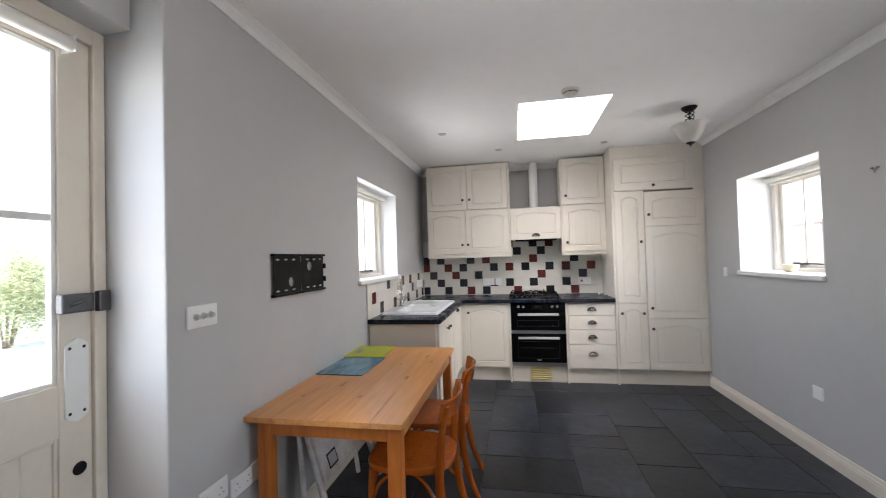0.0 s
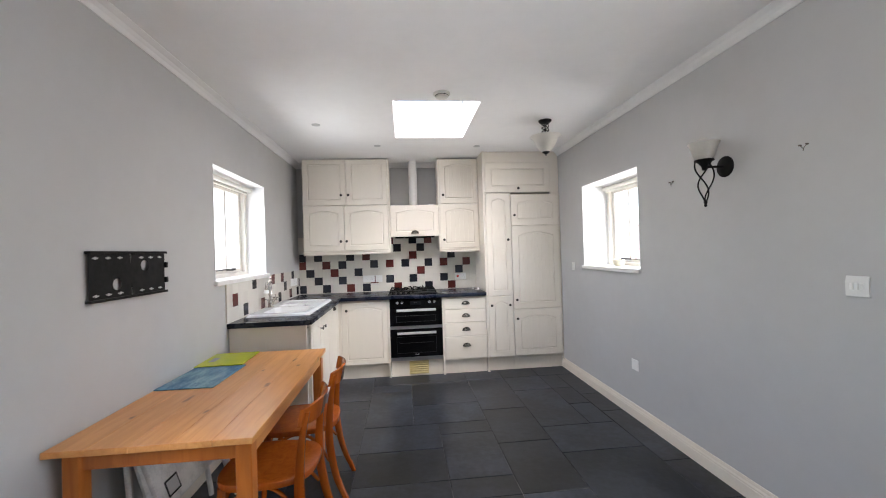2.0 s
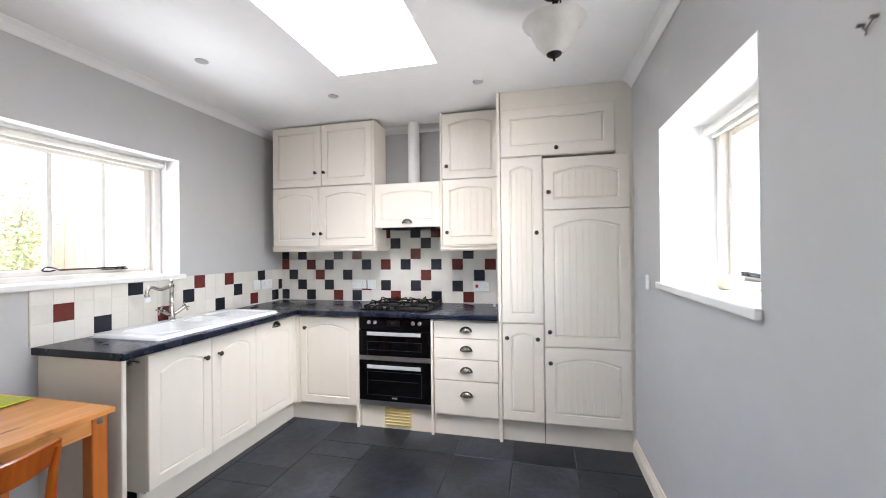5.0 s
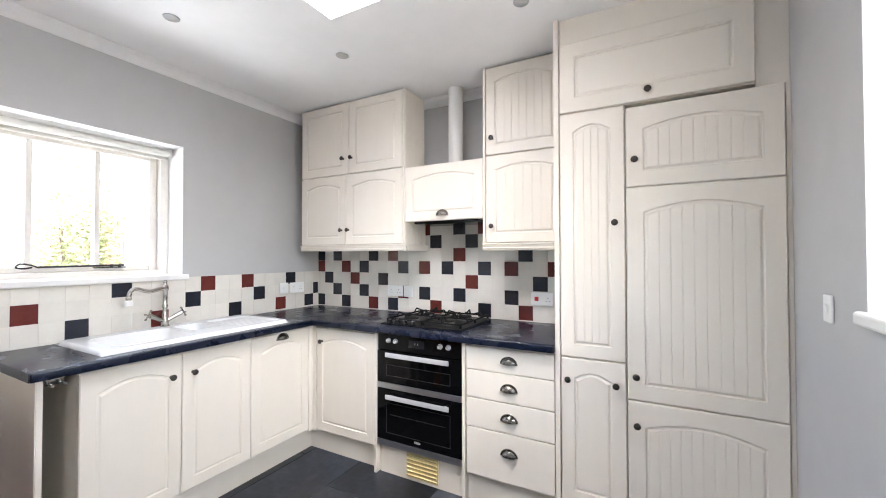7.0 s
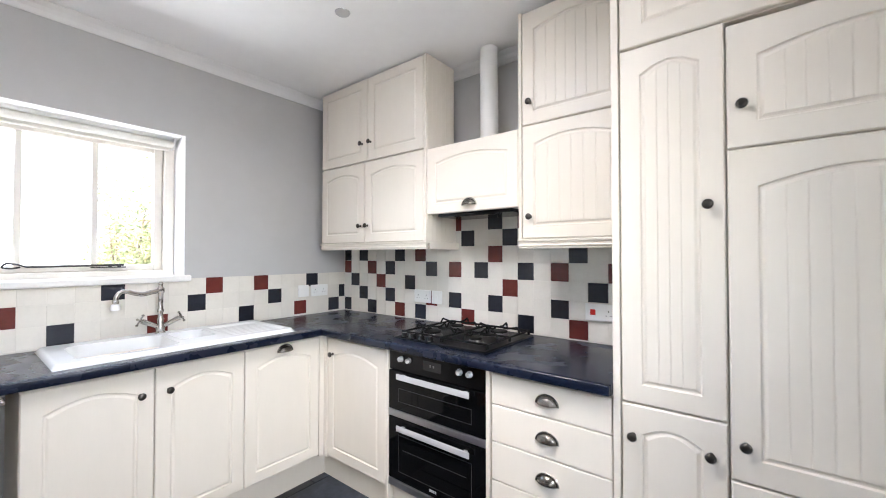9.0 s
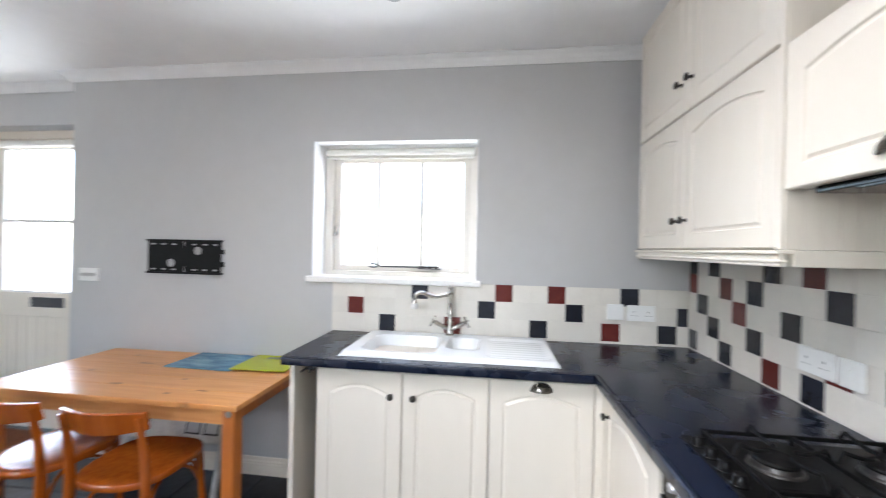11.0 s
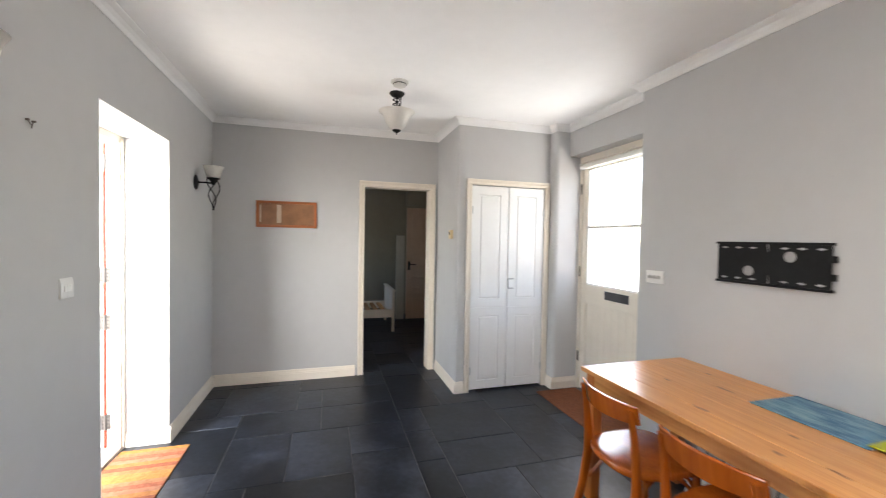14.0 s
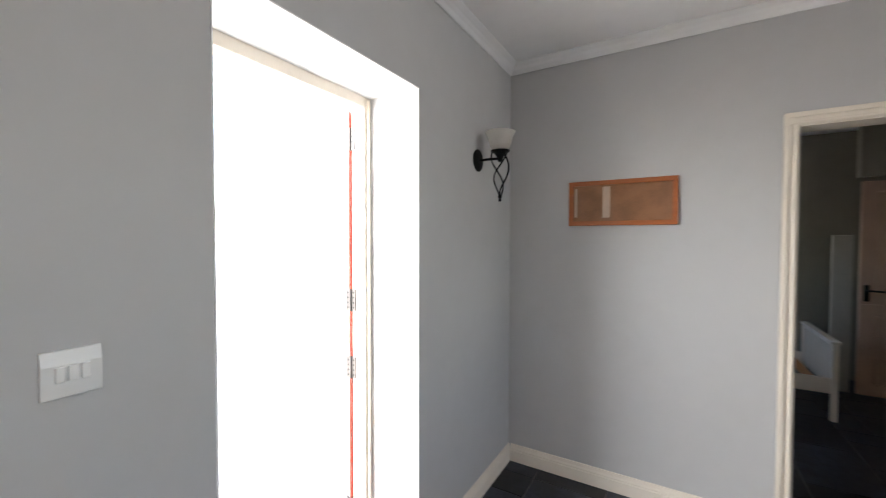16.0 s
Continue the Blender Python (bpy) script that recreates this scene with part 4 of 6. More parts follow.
sink = thing("kitchen_sink", (-0.95, 3.757, ZW), "white one-and-a-half bowl sink with ribbed drainer", "sink")
bm = bmesh.new()
nx, ny = 64, 128
xs = [SX0 + (SX1 - SX0) * i / nx for i in range(nx + 1)]
ys = [SY0 + (SY1 - SY0) * j / ny for j in range(ny + 1)]
V = bowl_grid(bm, xs, ys, sink_height)
edge = [V[i][0] for i in range(nx + 1)] + [V[nx][j] for j in range(1, ny + 1)] + [V[i][ny] for i in range(nx - 1, -1, -1)] + [V[0][j] for j in range(ny - 1, 0, -1)]
low = [bm.verts.new((v.co.x, v.co.y, ZW - 0.001)) for v in edge]
for i in range(len(edge)):
    bm.faces.new((edge[i], edge[(i + 1) % len(edge)], low[(i + 1) % len(edge)], low[i]))
part("basin", bm, CERAMIC, sink, smooth=True)
for yy, xx, zz in ((3.52, -0.93, -0.144), (3.82, -0.98, -0.089)):
    bm = bmesh.new()
    lathe(bm, [(0, 0.004), (0.012, 0.005), (0.014, 0.002), (0.034, 0.002), (0.038, 0.0005), (0.038, -0.004)], Matrix.Translation((xx, yy, ZW + zz)), 20)
    part("drain", bm, CHROME, sink, "round chrome drain", smooth=True)

tap = thing("bridge_tap", (-1.155, 3.725, ZW + 0.02), "nickel swan-neck kitchen tap with two cross handles", "tap")
TX, TY, TZ = -1.155, 3.725, ZW + 0.0195
bm = bmesh.new()
lathe(bm, [(0.026, 0), (0.026, 0.006), (0.020, 0.012), (0.022, 0.03), (0.018, 0.045), (0.014, 0.06), (0.017, 0.075), (0.012, 0.085), (0.012, 0.11), (0.016, 0.118), (0.016, 0.126), (0.0125, 0.135), (0.0125, 0.215), (0.018, 0.222), (0.018, 0.243), (0.012, 0.25), (0.009, 0.262), (0.012, 0.27), (0.007, 0.28), (0, 0.281)], Matrix.Translation((TX, TY, TZ)), 20)
part("column", bm, CHROME, tap, smooth=True)
bm = bmesh.new()
dx, dy = 0.16, -0.985
sp = [(0.0, 0.232), (0.04, 0.226), (0.085, 0.218), (0.125, 0.226), (0.158, 0.238), (0.185, 0.234), (0.20, 0.215), (0.203, 0.195)]
tube(bm, curve([(TX + dx * s, TY + dy * s, TZ + z) for s, z in sp], 6), 0.0125, 12, r2=0.0105)
lathe(bm, [(0.012, 0), (0.014, 0.002), (0.014, 0.016), (0.011, 0.02)], Matrix.Translation((TX + dx * 0.203, TY + dy * 0.203, TZ + 0.178)), 14)
part("spout", bm, CHROME, tap, smooth=True)
bm = bmesh.new()
lathe(bm, [(0.010, 0.03), (0.018, 0.026), (0.022, 0.008), (0.020, 0.0), (0, 0)], Matrix.Translation((TX + dx * 0.203, TY + dy * 0.203, TZ + 0.148)), 14)
part("water_filter", bm, PLASTIC, tap, "white plastic nozzle", smooth=True)
for s in (-1, 1):
    bm = bmesh.new()
    a, b = Vector((TX, TY, TZ + 0.03)), Vector((TX + 0.015, TY + s * 0.085, TZ + 0.075))
    tube(bm, [a, a.lerp(b, .3), a.lerp(b, .55), a.lerp(b, .8), b], 0.011, 10, r2=0.014)
    c = b + (b - a).normalized() * 0.012
    tube(bm, [b, c], 0.009, 8)
    d = (b - a).normalized()
    e1 = d.cross(Vector((1, 0, 0))).normalized()
    e2 = d.cross(e1)
    for e in (e1, e2):
        tube(bm, [c - e * 0.026, c - e * 0.012, c + e * 0.012, c + e * 0.026], 0.0045, 6)
        for q in (-1, 1):
            lathe(bm, [(0, -0.007), (0.006, -0.004), (0.0075, 0), (0.006, 0.004), (0, 0.007)], Matrix.Translation(c + e * q * 0.028), 8)
    part("cross_handle", bm, CHROME, tap, smooth=True)

# ---------- hob ----------
BURN = material("dull_burner_metal", (0.17, 0.16, 0.155), 0.4, 1.0, vary=0.1)
hob = thing("gas_hob", (0.17, 4.74, ZW), "black four-burner gas hob with cast-iron pan supports", "hob")
HX0, HX1, HY0, HY1 = -0.115, 0.455, 4.485, 4.985
part("hob_plate", box(HX0, HY0, ZW - .001, HX1, HY1, ZW + 0.010, 0.005), HOBEN, hob)
for cx, cy, r in ((0.03, 4.86, 0.036), (0.03, 4.63, 0.046), (0.31, 4.86, 0.046), (0.31, 4.63, 0.030)):
    bm = bmesh.new()
    lathe(bm, [(0, 0.0), (r + 0.010, 0.0), (r + 0.009, 0.004), (r + 0.004, 0.006), (r + 0.002, 0.016), (0, 0.016)], Matrix.Translation((cx, cy, ZW + 0.0098)), 24)
    bu = part("burner", bm, BURN, hob, "silvery burner ring", smooth=True)
    bm = bmesh.new()
    lathe(bm, [(r + 0.001, 0.0), (r + 0.002, 0.004), (r - 0.002, 0.009), (0, 0.010)], Matrix.Translation((cx, cy, ZW + 0.0262)), 24)
    part("burner_cap", bm, CASTIRON, bu, smooth=True)
ZS = ZW + 0.050
for x0, x1 in ((-0.095, 0.168), (0.172, 0.435)):
    bm = bmesh.new()
    y0, y1 = 4.535, 4.965
    cxm = (x0 + x1) / 2
    zf = ZS - 0.014
    for a, b in (((x0, y0), (x1, y0)), ((x0, y1), (x1, y1)), ((x0, y0), (x0, y1)), ((x1, y0), (x1, y1)), ((x0, 4.75), (x1, 4.75))):
        bx(bm, min(a[0], b[0]) - 0.004, min(a[1], b[1]) - 0.004, zf - 0.010, max(a[0], b[0]) + 0.004, max(a[1], b[1]) + 0.004, zf, 0.002)
    for cy in (4.64, 4.86):
        for sx, sy in ((1, 0), (-1, 0), (0, 1), (0, -1)):
            q = Vector((cxm + sx * 0.028, cy + sy * 0.028, 0))
            p = Vector((x1 if sx > 0 else x0 if sx < 0 else cxm, cy + sy * 0.105, 0))
            tube(bm, curve([p + Vector((0, 0, zf - 0.004)), p.lerp(q, 0.16) + Vector((0, 0, ZS + 0.010)), p.lerp(q, 0.30) + Vector((0, 0, ZS + 0.008)), p.lerp(q, 0.7) + Vector((0, 0, ZS)), q + Vector((0, 0, ZS + 0.002))], 4), 0.0052, 6)
    for px in (x0, x1):
        for py in (y0, 4.75, y1):
            bx(bm, px - 0.006, py - 0.006, ZW + 0.0095, px + 0.006, py + 0.006, zf, 0.002)
    part("pan_support", bm, CASTIRON, hob)
for k in range(4):
    bm = bmesh.new()
    m = Matrix.Translation((-0.055 + 0.058 * k, 4.503, ZW + 0.0098))
    lathe(bm, [(0, 0), (0.019, 0), (0.019, 0.003), (0.016, 0.006), (0.0145, 0.022), (0.012, 0.025), (0, 0.025)], m, 18)
    part("hob_knob", bm, BLACKEN, hob, smooth=True)

# ---------- sockets, switches ----------
RED = material("red_switch", (0.55, 0.02, 0.015), 0.35)


def plate(kind, at, n, w, h, label, rockers=0, sockets=0, red=False, dimmers=0, face=None):
    """A wall plate of w by h on a wall with normal n ('x','-x','-y')."""
    p = thing(kind, at, label, "switch" if "switch" in kind else "socket")
    ax = {"x": Vector((1, 0, 0)), "-x": Vector((-1, 0, 0)), "-y": Vector((0, -1, 0)), "y": Vector((0, 1, 0))}[n]
    side = Vector((0, 0, 1)).cross(ax)
    rot = Matrix((side, ax, Vector((0, 0, 1)))).transposed().to_4x4()
    M = Matrix.Translation(at) @ rot

    def pb(name, x0, y0, z0, x1, y1, z1, mat, parent, bev=0.0):
        b = box(x0, y0, z0, x1, y1, z1, bev=bev)
        bmesh.ops.transform(b, matrix=M, verts=b.verts)
        return part(name, b, mat, parent)

    if face:
        # a plate whose top third slopes back to the wall
        b = bmesh.new()
        section = [(0.0005, -h / 2), (0.0080, -h / 2), (0.0095, -h / 2 + 0.002), (0.0100, h * 0.20), (0.0045, h / 2 - 0.001), (0.0005, h / 2)]
        ends = [[b.verts.new(M @ Vector((sx * w / 2, y, z))) for y, z in section] for sx in (-1, 1)]
        b.faces.new(ends[0])
        b.faces.new(ends[1][::-1])
        for k in range(len(section)):
            j = (k + 1) % len(section)
            b.faces.new((ends[0][j], ends[0][k], ends[1][k], ends[1][j]))
        bmesh.ops.recalc_face_normals(b, faces=b.faces)
        part("plate", b, face, p)
    else:
        pb("plate", -w / 2, 0.0005, -h / 2, w / 2, 0.0095, h / 2, PLASTIC, p, 0.003)
    pitch, half = (0.0175, 0.0065) if rockers > 1 else (0.024, 0.0085)
    for k in range(rockers):
        c = (k - (rockers - 1) / 2) * pitch
        pb("rocker", c - half, 0.009, -0.014, c + half, 0.0145, 0.014, PLASTIC, p, 0.002)
    for k in range(dimmers):
        c = (k - (dimmers - 1) / 2) * 0.036
        b = bmesh.new()
        lathe(b, [(0.013, 0), (0.013, 0.003), (0.0095, 0.004), (0.009, 0.016), (0.007, 0.018), (0, 0.018)], M @ Matrix.Translation((c, 0.009, 0)) @ pose(0, 0, 0, -90, 0, 0), 16)
        part("dimmer_knob", b, PLASTICG, p, smooth=True)
    for k in range(sockets):
        c = (k - (sockets - 1) / 2) * 0.072
        for ux, uz, uw, uh in ((0, 0.008, 0.004, 0.008), (-0.011, -0.013, 0.007, 0.003), (0.011, -0.013, 0.007, 0.003)):
            pb("pin_slot", c + ux - uw / 2, 0.0090, uz - uh / 2, c + ux + uw / 2, 0.0099, uz + uh / 2, SEAL, p)
        sw = c + (0.018 if k else -0.018) if sockets > 1 else c
        pb("rocker", sw - 0.0045, 0.009, 0.018, sw + 0.0045, 0.0125, 0.034, PLASTIC, p, 0.001)
    if red:
        pb("red_rocker", -0.048, 0.009, -0.013, -0.022, 0.0135, 0.015, RED, p, 0.002)
        for ux, uz, uw, uh in ((0.040, 0.008, 0.004, 0.008), (0.029, -0.013, 0.007, 0.003), (0.051, -0.013, 0.007, 0.003)):
            pb("pin_slot", ux - uw / 2, 0.0090, uz - uh / 2, ux + uw / 2, 0.0099, uz + uh / 2, SEAL, p)
    return p


YT = YN - .0158
plate("double_socket", (-0.372, YT, 1.088), "-y", 0.146, 0.086, "white double wall socket on the tiles", sockets=2)
plate("light_switch", (-0.246, YT, 1.087), "-y", 0.086, 0.086, "white single switch on the tiles", rockers=1)
plate("cooker_switch", (0.80, YT, 1.080), "-y", 0.146, 0.086, "white cooker switch with red rocker and socket", red=True)
XT = XW + .0158
plate("light_switch", (XT, 4.634, 1.103), "x", 0.086, 0.086, "white single switch on the tiles", rockers=1)
plate("double_socket", (XT, 4.768, 1.100), "x", 0.146, 0.086, "white double wall socket on the tiles", sockets=2)
plate("dimmer_switch", (XW, 1.292, 1.212), "x", 0.146, 0.086, "white wall plate with three grey dimmer knobs", dimmers=3)
plate("light_switch", (XE, 1.405, 1.211), "-x", 0.084, 0.084, "off-white plate with three white rocker switches", rockers=3, face=material("off_white_plate", (0.72, 0.72, 0.70), 0.35, vary=0.02))
plate("wall_socket", (XE, 2.996, 0.435), "-x", 0.086, 0.086, "white blank wall plate above the skirting", rockers=0)
plate("light_switch", (XE, 4.09, 1.20), "-x", 0.06, 0.086, "narrow white switch beside the window", rockers=1)
plate("double_socket", (XW, 1.50, 0.462), "x", 0.146, 0.086, "white double wall socket beside the table leg", sockets=2)
plate("wall_socket", (XW, 1.61, 0.462), "x", 0.086, 0.086, "white aerial socket under the table", rockers=0)
plate("double_socket", (XW, 1.335, 0.50), "x", 0.146, 0.086, "white double wall socket above the skirting", sockets=2)

cw_ = thing("plastic_cap", (0.965, 4.86, ZW), "two small white plastic caps on the worktop", "cap")
for xk, yk in ((0.935, 4.87), (0.985, 4.78)):
    bm = bmesh.new()
    lathe(bm, [(0, 0.026), (0.009, 0.025), (0.011, 0.020), (0.008, 0.012), (0.013, 0.006), (0.014, 0), (0, 0)], Matrix.Translation((xk, yk, ZW + .0003)), 14)
    part("cap", bm, PLASTIC, cw_, smooth=True)

# ---------- television bracket ----------
tv = thing("wall_bracket", (XW, 1.995, 1.345), "empty black steel television wall bracket", "bracket")
TV = (1.735, 2.255, 1.235, 1.455)
bm = bmesh.new()
w0, w1, h0, h1 = TV
holes = [(1.90, 1.305, 0.026), (2.09, 1.385, 0.026)]
N = 24
ring = lambda c, z, r: [bm.verts.new((XW + 0.012, c + r * math.cos(2 * math.pi * i / N), z + r * math.sin(2 * math.pi * i / N))) for i in range(N)]
mid = 1.995
for (c, z, r), (a, b) in zip(holes, ((w0, mid), (mid, w1))):
    inn = ring(c, z, r)
    out = []
    for i in range(N):
        t_ = 2 * math.pi * i / N
        dx_, dz_ = math.cos(t_), math.sin(t_)
        k = min(((b - c) if dx_ > 0 else (a - c)) / dx_ if abs(dx_) > 1e-6 else 9, ((h1 - z) if dz_ > 0 else (h0 - z)) / dz_ if abs(dz_) > 1e-6 else 9)
        out.append(bm.verts.new((XW + 0.012, c + dx_ * k, z + dz_ * k)))
    for i in range(N):
        bm.faces.new((inn[i], inn[(i + 1) % N], out[(i + 1) % N], out[i]))
    for cy, cz in ((a, h0), (a, h1), (b, h0), (b, h1)):
        near = sorted(range(N), key=lambda i: math.hypot(out[i].co.y - cy, out[i].co.z - cz))[:2]
        p_, q_ = out[near[0]], out[near[1]]
        if (p_.co - Vector((XW + .012, cy, cz))).length > 1e-4 and abs(p_.co.y - q_.co.y) > 1e-4 and abs(p_.co.z - q_.co.z) > 1e-4:
            bm.faces.new((p_, q_, bm.verts.new((XW + 0.012, cy, cz))))
part("back_plate", bm, IRON, tv)
for z in (h0, h1):
    s = 1 if z == h1 else -1
    bm = bmesh.new()
    bx(bm, XW + .0005, w0 - .003, z - 0.012 if s > 0 else z, XW + 0.026, w1 + .004, z if s > 0 else z + 0.012, 0.002)
    part("rail", bm, IRON, tv)
for z in (1.305, 1.385):
    part("hook_tab", box(XW + .0005, w1 - 0.004, z - 0.018, XW + 0.024, w1 + 0.014, z + 0.012, 0.003), IRON, tv)
for z in (h0 + 0.028, h1 - 0.030):
    for k in (0, 1, 2, 4, 5, 6):
        y = w0 + 0.04 + k * 0.073
        bm = bmesh.new()
        bx(bm, XW + 0.0122, y - 0.016, z - 0.0025, XW + 0.0132, y + 0.016, z + 0.0025)
        bx(bm, XW + 0.0122, y - 0.005, z - 0.006, XW + 0.0133, y + 0.005, z + 0.006)
        part("slot", bm, PLASTICG, tv)

# ---------- table ----------
tb = thing("dining_table", (-0.872, 2.21, 0), "waxed pine dining table with square legs", "table")
T0, T1, TYA, TYB, TZ1 = XW + 0.004, -0.504, 1.512, 2.882, 0.734
wb = (T1 - T0) / 5
for k in range(5):
    b = box(T0 + k * wb + .0002, TYA, TZ1 - 0.024, T0 + (k + 1) * wb - .0002, TYB, TZ1, 0.0012 if 0 < k < 4 else 0.003)
    part("plank", b, PINE, tb)
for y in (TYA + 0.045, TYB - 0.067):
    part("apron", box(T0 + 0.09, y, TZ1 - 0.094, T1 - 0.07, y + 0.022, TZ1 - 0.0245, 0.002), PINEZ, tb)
for x in (T0 + 0.05, T1 - 0.046):
    part("apron", box(x, TYA + 0.07, TZ1 - 0.094, x + 0.022, TYB - 0.07, TZ1 - 0.0245, 0.002), PINE, tb)
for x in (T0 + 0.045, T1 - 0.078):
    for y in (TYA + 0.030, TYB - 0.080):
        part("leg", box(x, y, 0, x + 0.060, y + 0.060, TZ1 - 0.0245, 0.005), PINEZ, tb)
bm = bmesh.new()
lathe(bm, [(0, 0.003), (0.013, 0.002), (0.015, 0), (0, 0)], Matrix.Translation((T1 - 0.0178, TYB - 0.050, TZ1 - 0.045)) @ pose(0, 0, 0, 0, 90, 0), 10)
part("bolt", bm, STEEL, tb, smooth=True)


def placemat(name, y0, y1, x0, x1, turn, mat, label, lift=0.0):
    m = thing(name, ((x0 + x1) / 2, (y0 + y1) / 2, TZ1 + lift), label, "placemat", "placemats on the table")
    part("mat", box(x0, y0, TZ1 + .0003 + lift, x1, y1, TZ1 + 0.006 + lift, 0.002), mat, m)
    part("backing", box(x0 + .001, y0 + .001, TZ1 + .0001 + lift, x1 - .001, y1 - .001, TZ1 + .0003 + lift + .0012), SEAL, m)
    m.rotation_euler[2] = radians(turn)
    return m


LIME = material("lime_green_gloss", (0.46, 0.50, 0.022), 0.25, vary=0.03)
SEA = material("blue_photo_print", (0.025, 0.13, 0.24), 0.2, second=(0.16, 0.34, 0.42), scale=9, stretch=(2.0, 0.7, 1))
placemat("placemat", 2.135, 2.545, -1.222, -0.927, -1.0, SEA, "glossy blue sea-picture placemat on the pine table")
pm = placemat("placemat", 2.525, 2.845, -1.228, -0.945, 1.5, LIME, "lime green placemat on the pine table", 0.0066)
part("print", box(-1.190, 2.62, TZ1 + 0.0127, -1.150, 2.72, TZ1 + 0.0133), material("dark_green_print", (0.08, 0.10, 0.02), 0.4), pm)


# ---------- chairs ----------
def make_chair():
    c = thing("dining_chair", (0, 0, 0), "orange-varnished bentwood dining chair with curved backrest", "chair", "chairs at the table")
    # seat: rounded shape, dished
    bm = bmesh.new()
    n = 40
    def outline(k, s):
        t_ = 2 * math.pi * k / n
        cx, cy = math.cos(t_), math.sin(t_)
        e = 0.66
        x = 0.212 * math.copysign(abs(cx) ** e, cx)
        y = (0.200 - 0.020 * cx) * math.copysign(abs(cy) ** e, cy)
        return x * s, y * s
    rings = []
    for s, z in ((0.90, 0.418), (0.985, 0.421), (1.0, 0.430), (1.0, 0.442), (0.985, 0.449), (0.93, 0.452), (0.75, 0.447), (0.4, 0.444)):
        rings.append([bm.verts.new((*outline(k, s), z)) for k in range(n)])
    for a, b in zip(rings, rings[1:]):
        for i in range(n):
            bm.faces.new((a[i], a[(i + 1) % n], b[(i + 1) % n], b[i]))
    bm.faces.new(rings[0][::-1])
    bm.faces.new(rings[-1])
    part("seat", bm, CHAIRW, c, smooth=True)
    for s in (-1, 1):
        # rear leg sweeping into the back post
        pts = curve([(0.268, s * 0.178, 0.0), (0.205, s * 0.176, 0.16), (0.172, s * 0.172, 0.34), (0.170, s * 0.168, 0.45), (0.183, s * 0.166, 0.60), (0.208, s * 0.165, 0.730)], 6)
        bm = bmesh.new()
        rows = []
        for i, p in enumerate(pts):
            f = i / (len(pts) - 1)
            hx = 0.013 + 0.008 * math.sin(math.pi * min(1, f * 1.15))
            hy = 0.0135 - 0.003 * f
            rows.append([bm.verts.new(p + Vector((sx * hx, sy * hy, 0))) for sx, sy in ((-1, -.6), (-.6, -1), (.6, -1), (1, -.6), (1, .6), (.6, 1), (-.6, 1), (-1, .6))])
        for a, b in zip(rows, rows[1:]):
            for i in range(8):
                bm.faces.new((a[i], a[(i + 1) % 8], b[(i + 1) % 8], b[i]))
        bm.faces.new(rows[0][::-1])
        bm.faces.new(rows[-1])
        part("back_leg", bm, CHAIRW, c, smooth=True)
        bm = bmesh.new()
        tube(bm, [(-0.195, s * 0.168, 0.0), (-0.178, s * 0.158, 0.22), (-0.165, s * 0.150, 0.419)], 0.0135, 10, r2=0.0185)
        part("front_leg", bm, CHAIRW, c, smooth=True)
    # curved backrest
    bm = bmesh.new()
    n = 16
    rows = []
    for i in range(n + 1):
        f = i / n * 2 - 1
        y = f * 0.185
        bow = 0.052 * (1 - f * f)
        drop = 0.006 * f * f
        top, bot = 0.755 - drop, 0.662 + 0.010 * f * f
        xt, xb = 0.211 + bow, 0.195 + bow
        rows.append([bm.verts.new(v) for v in ((xb - 0.007, y, bot), (xb + 0.007, y, bot), (xt + 0.009, y, top - 0.004), (xt + 0.005, y, top), (xt - 0.003, y, top), (xt - 0.007, y, top - 0.004))])
    for a, b in zip(rows, rows[1:]):
        for i in range(6):
            bm.faces.new((a[i], a[(i + 1) % 6], b[(i + 1) % 6], b[i]))
    bm.faces.new(rows[0])
    bm.faces.new(rows[-1][::-1])
    bmesh.ops.translate(bm, verts=bm.verts, vec=(-0.018, 0, 0))
    part("backrest", bm, CHAIRW, c, smooth=True)
    # bentwood hoop under the seat
    for s in (-1, 1):
        bm = bmesh.new()
        tube(bm, curve([(-0.172, s * 0.150, 0.26), (-0.13, s * 0.135, 0.345), (-0.03, s * 0.12, 0.395), (0.08, s * 0.13, 0.36), (0.165, s * 0.162, 0.25)], 6), 0.0085, 8)
        part("brace", bm, CHAIRW, c, smooth=True)
    bm = bmesh.new()
    tube(bm, curve([(-0.176, -0.150, 0.26), (-0.165, -0.12, 0.35), (-0.16, 0, 0.395), (-0.165, 0.12, 0.35), (-0.176, 0.150, 0.26)], 6), 0.0085, 8)
    part("brace", bm, CHAIRW, c, smooth=True)
    bm = bmesh.new()
    for z in (0.70, 0.765):
        for s in (-1, 1):
            lathe(bm, [(0, 0.003), (0.004, 0.002), (0.005, 0), (0, 0)], Matrix.Translation((0.188, s * 0.166, 0.50)) @ pose(0, 0, 0, 0, -90, 0), 8)
    part("screws", bm, IRON, c)
    return c


chair = make_chair()
chair.matrix_basis = pose(-0.562, 1.905, 0, 0, 0, -2)
copy_thing(chair, pose(-0.545, 2.395, 0, 0, 0, 3))

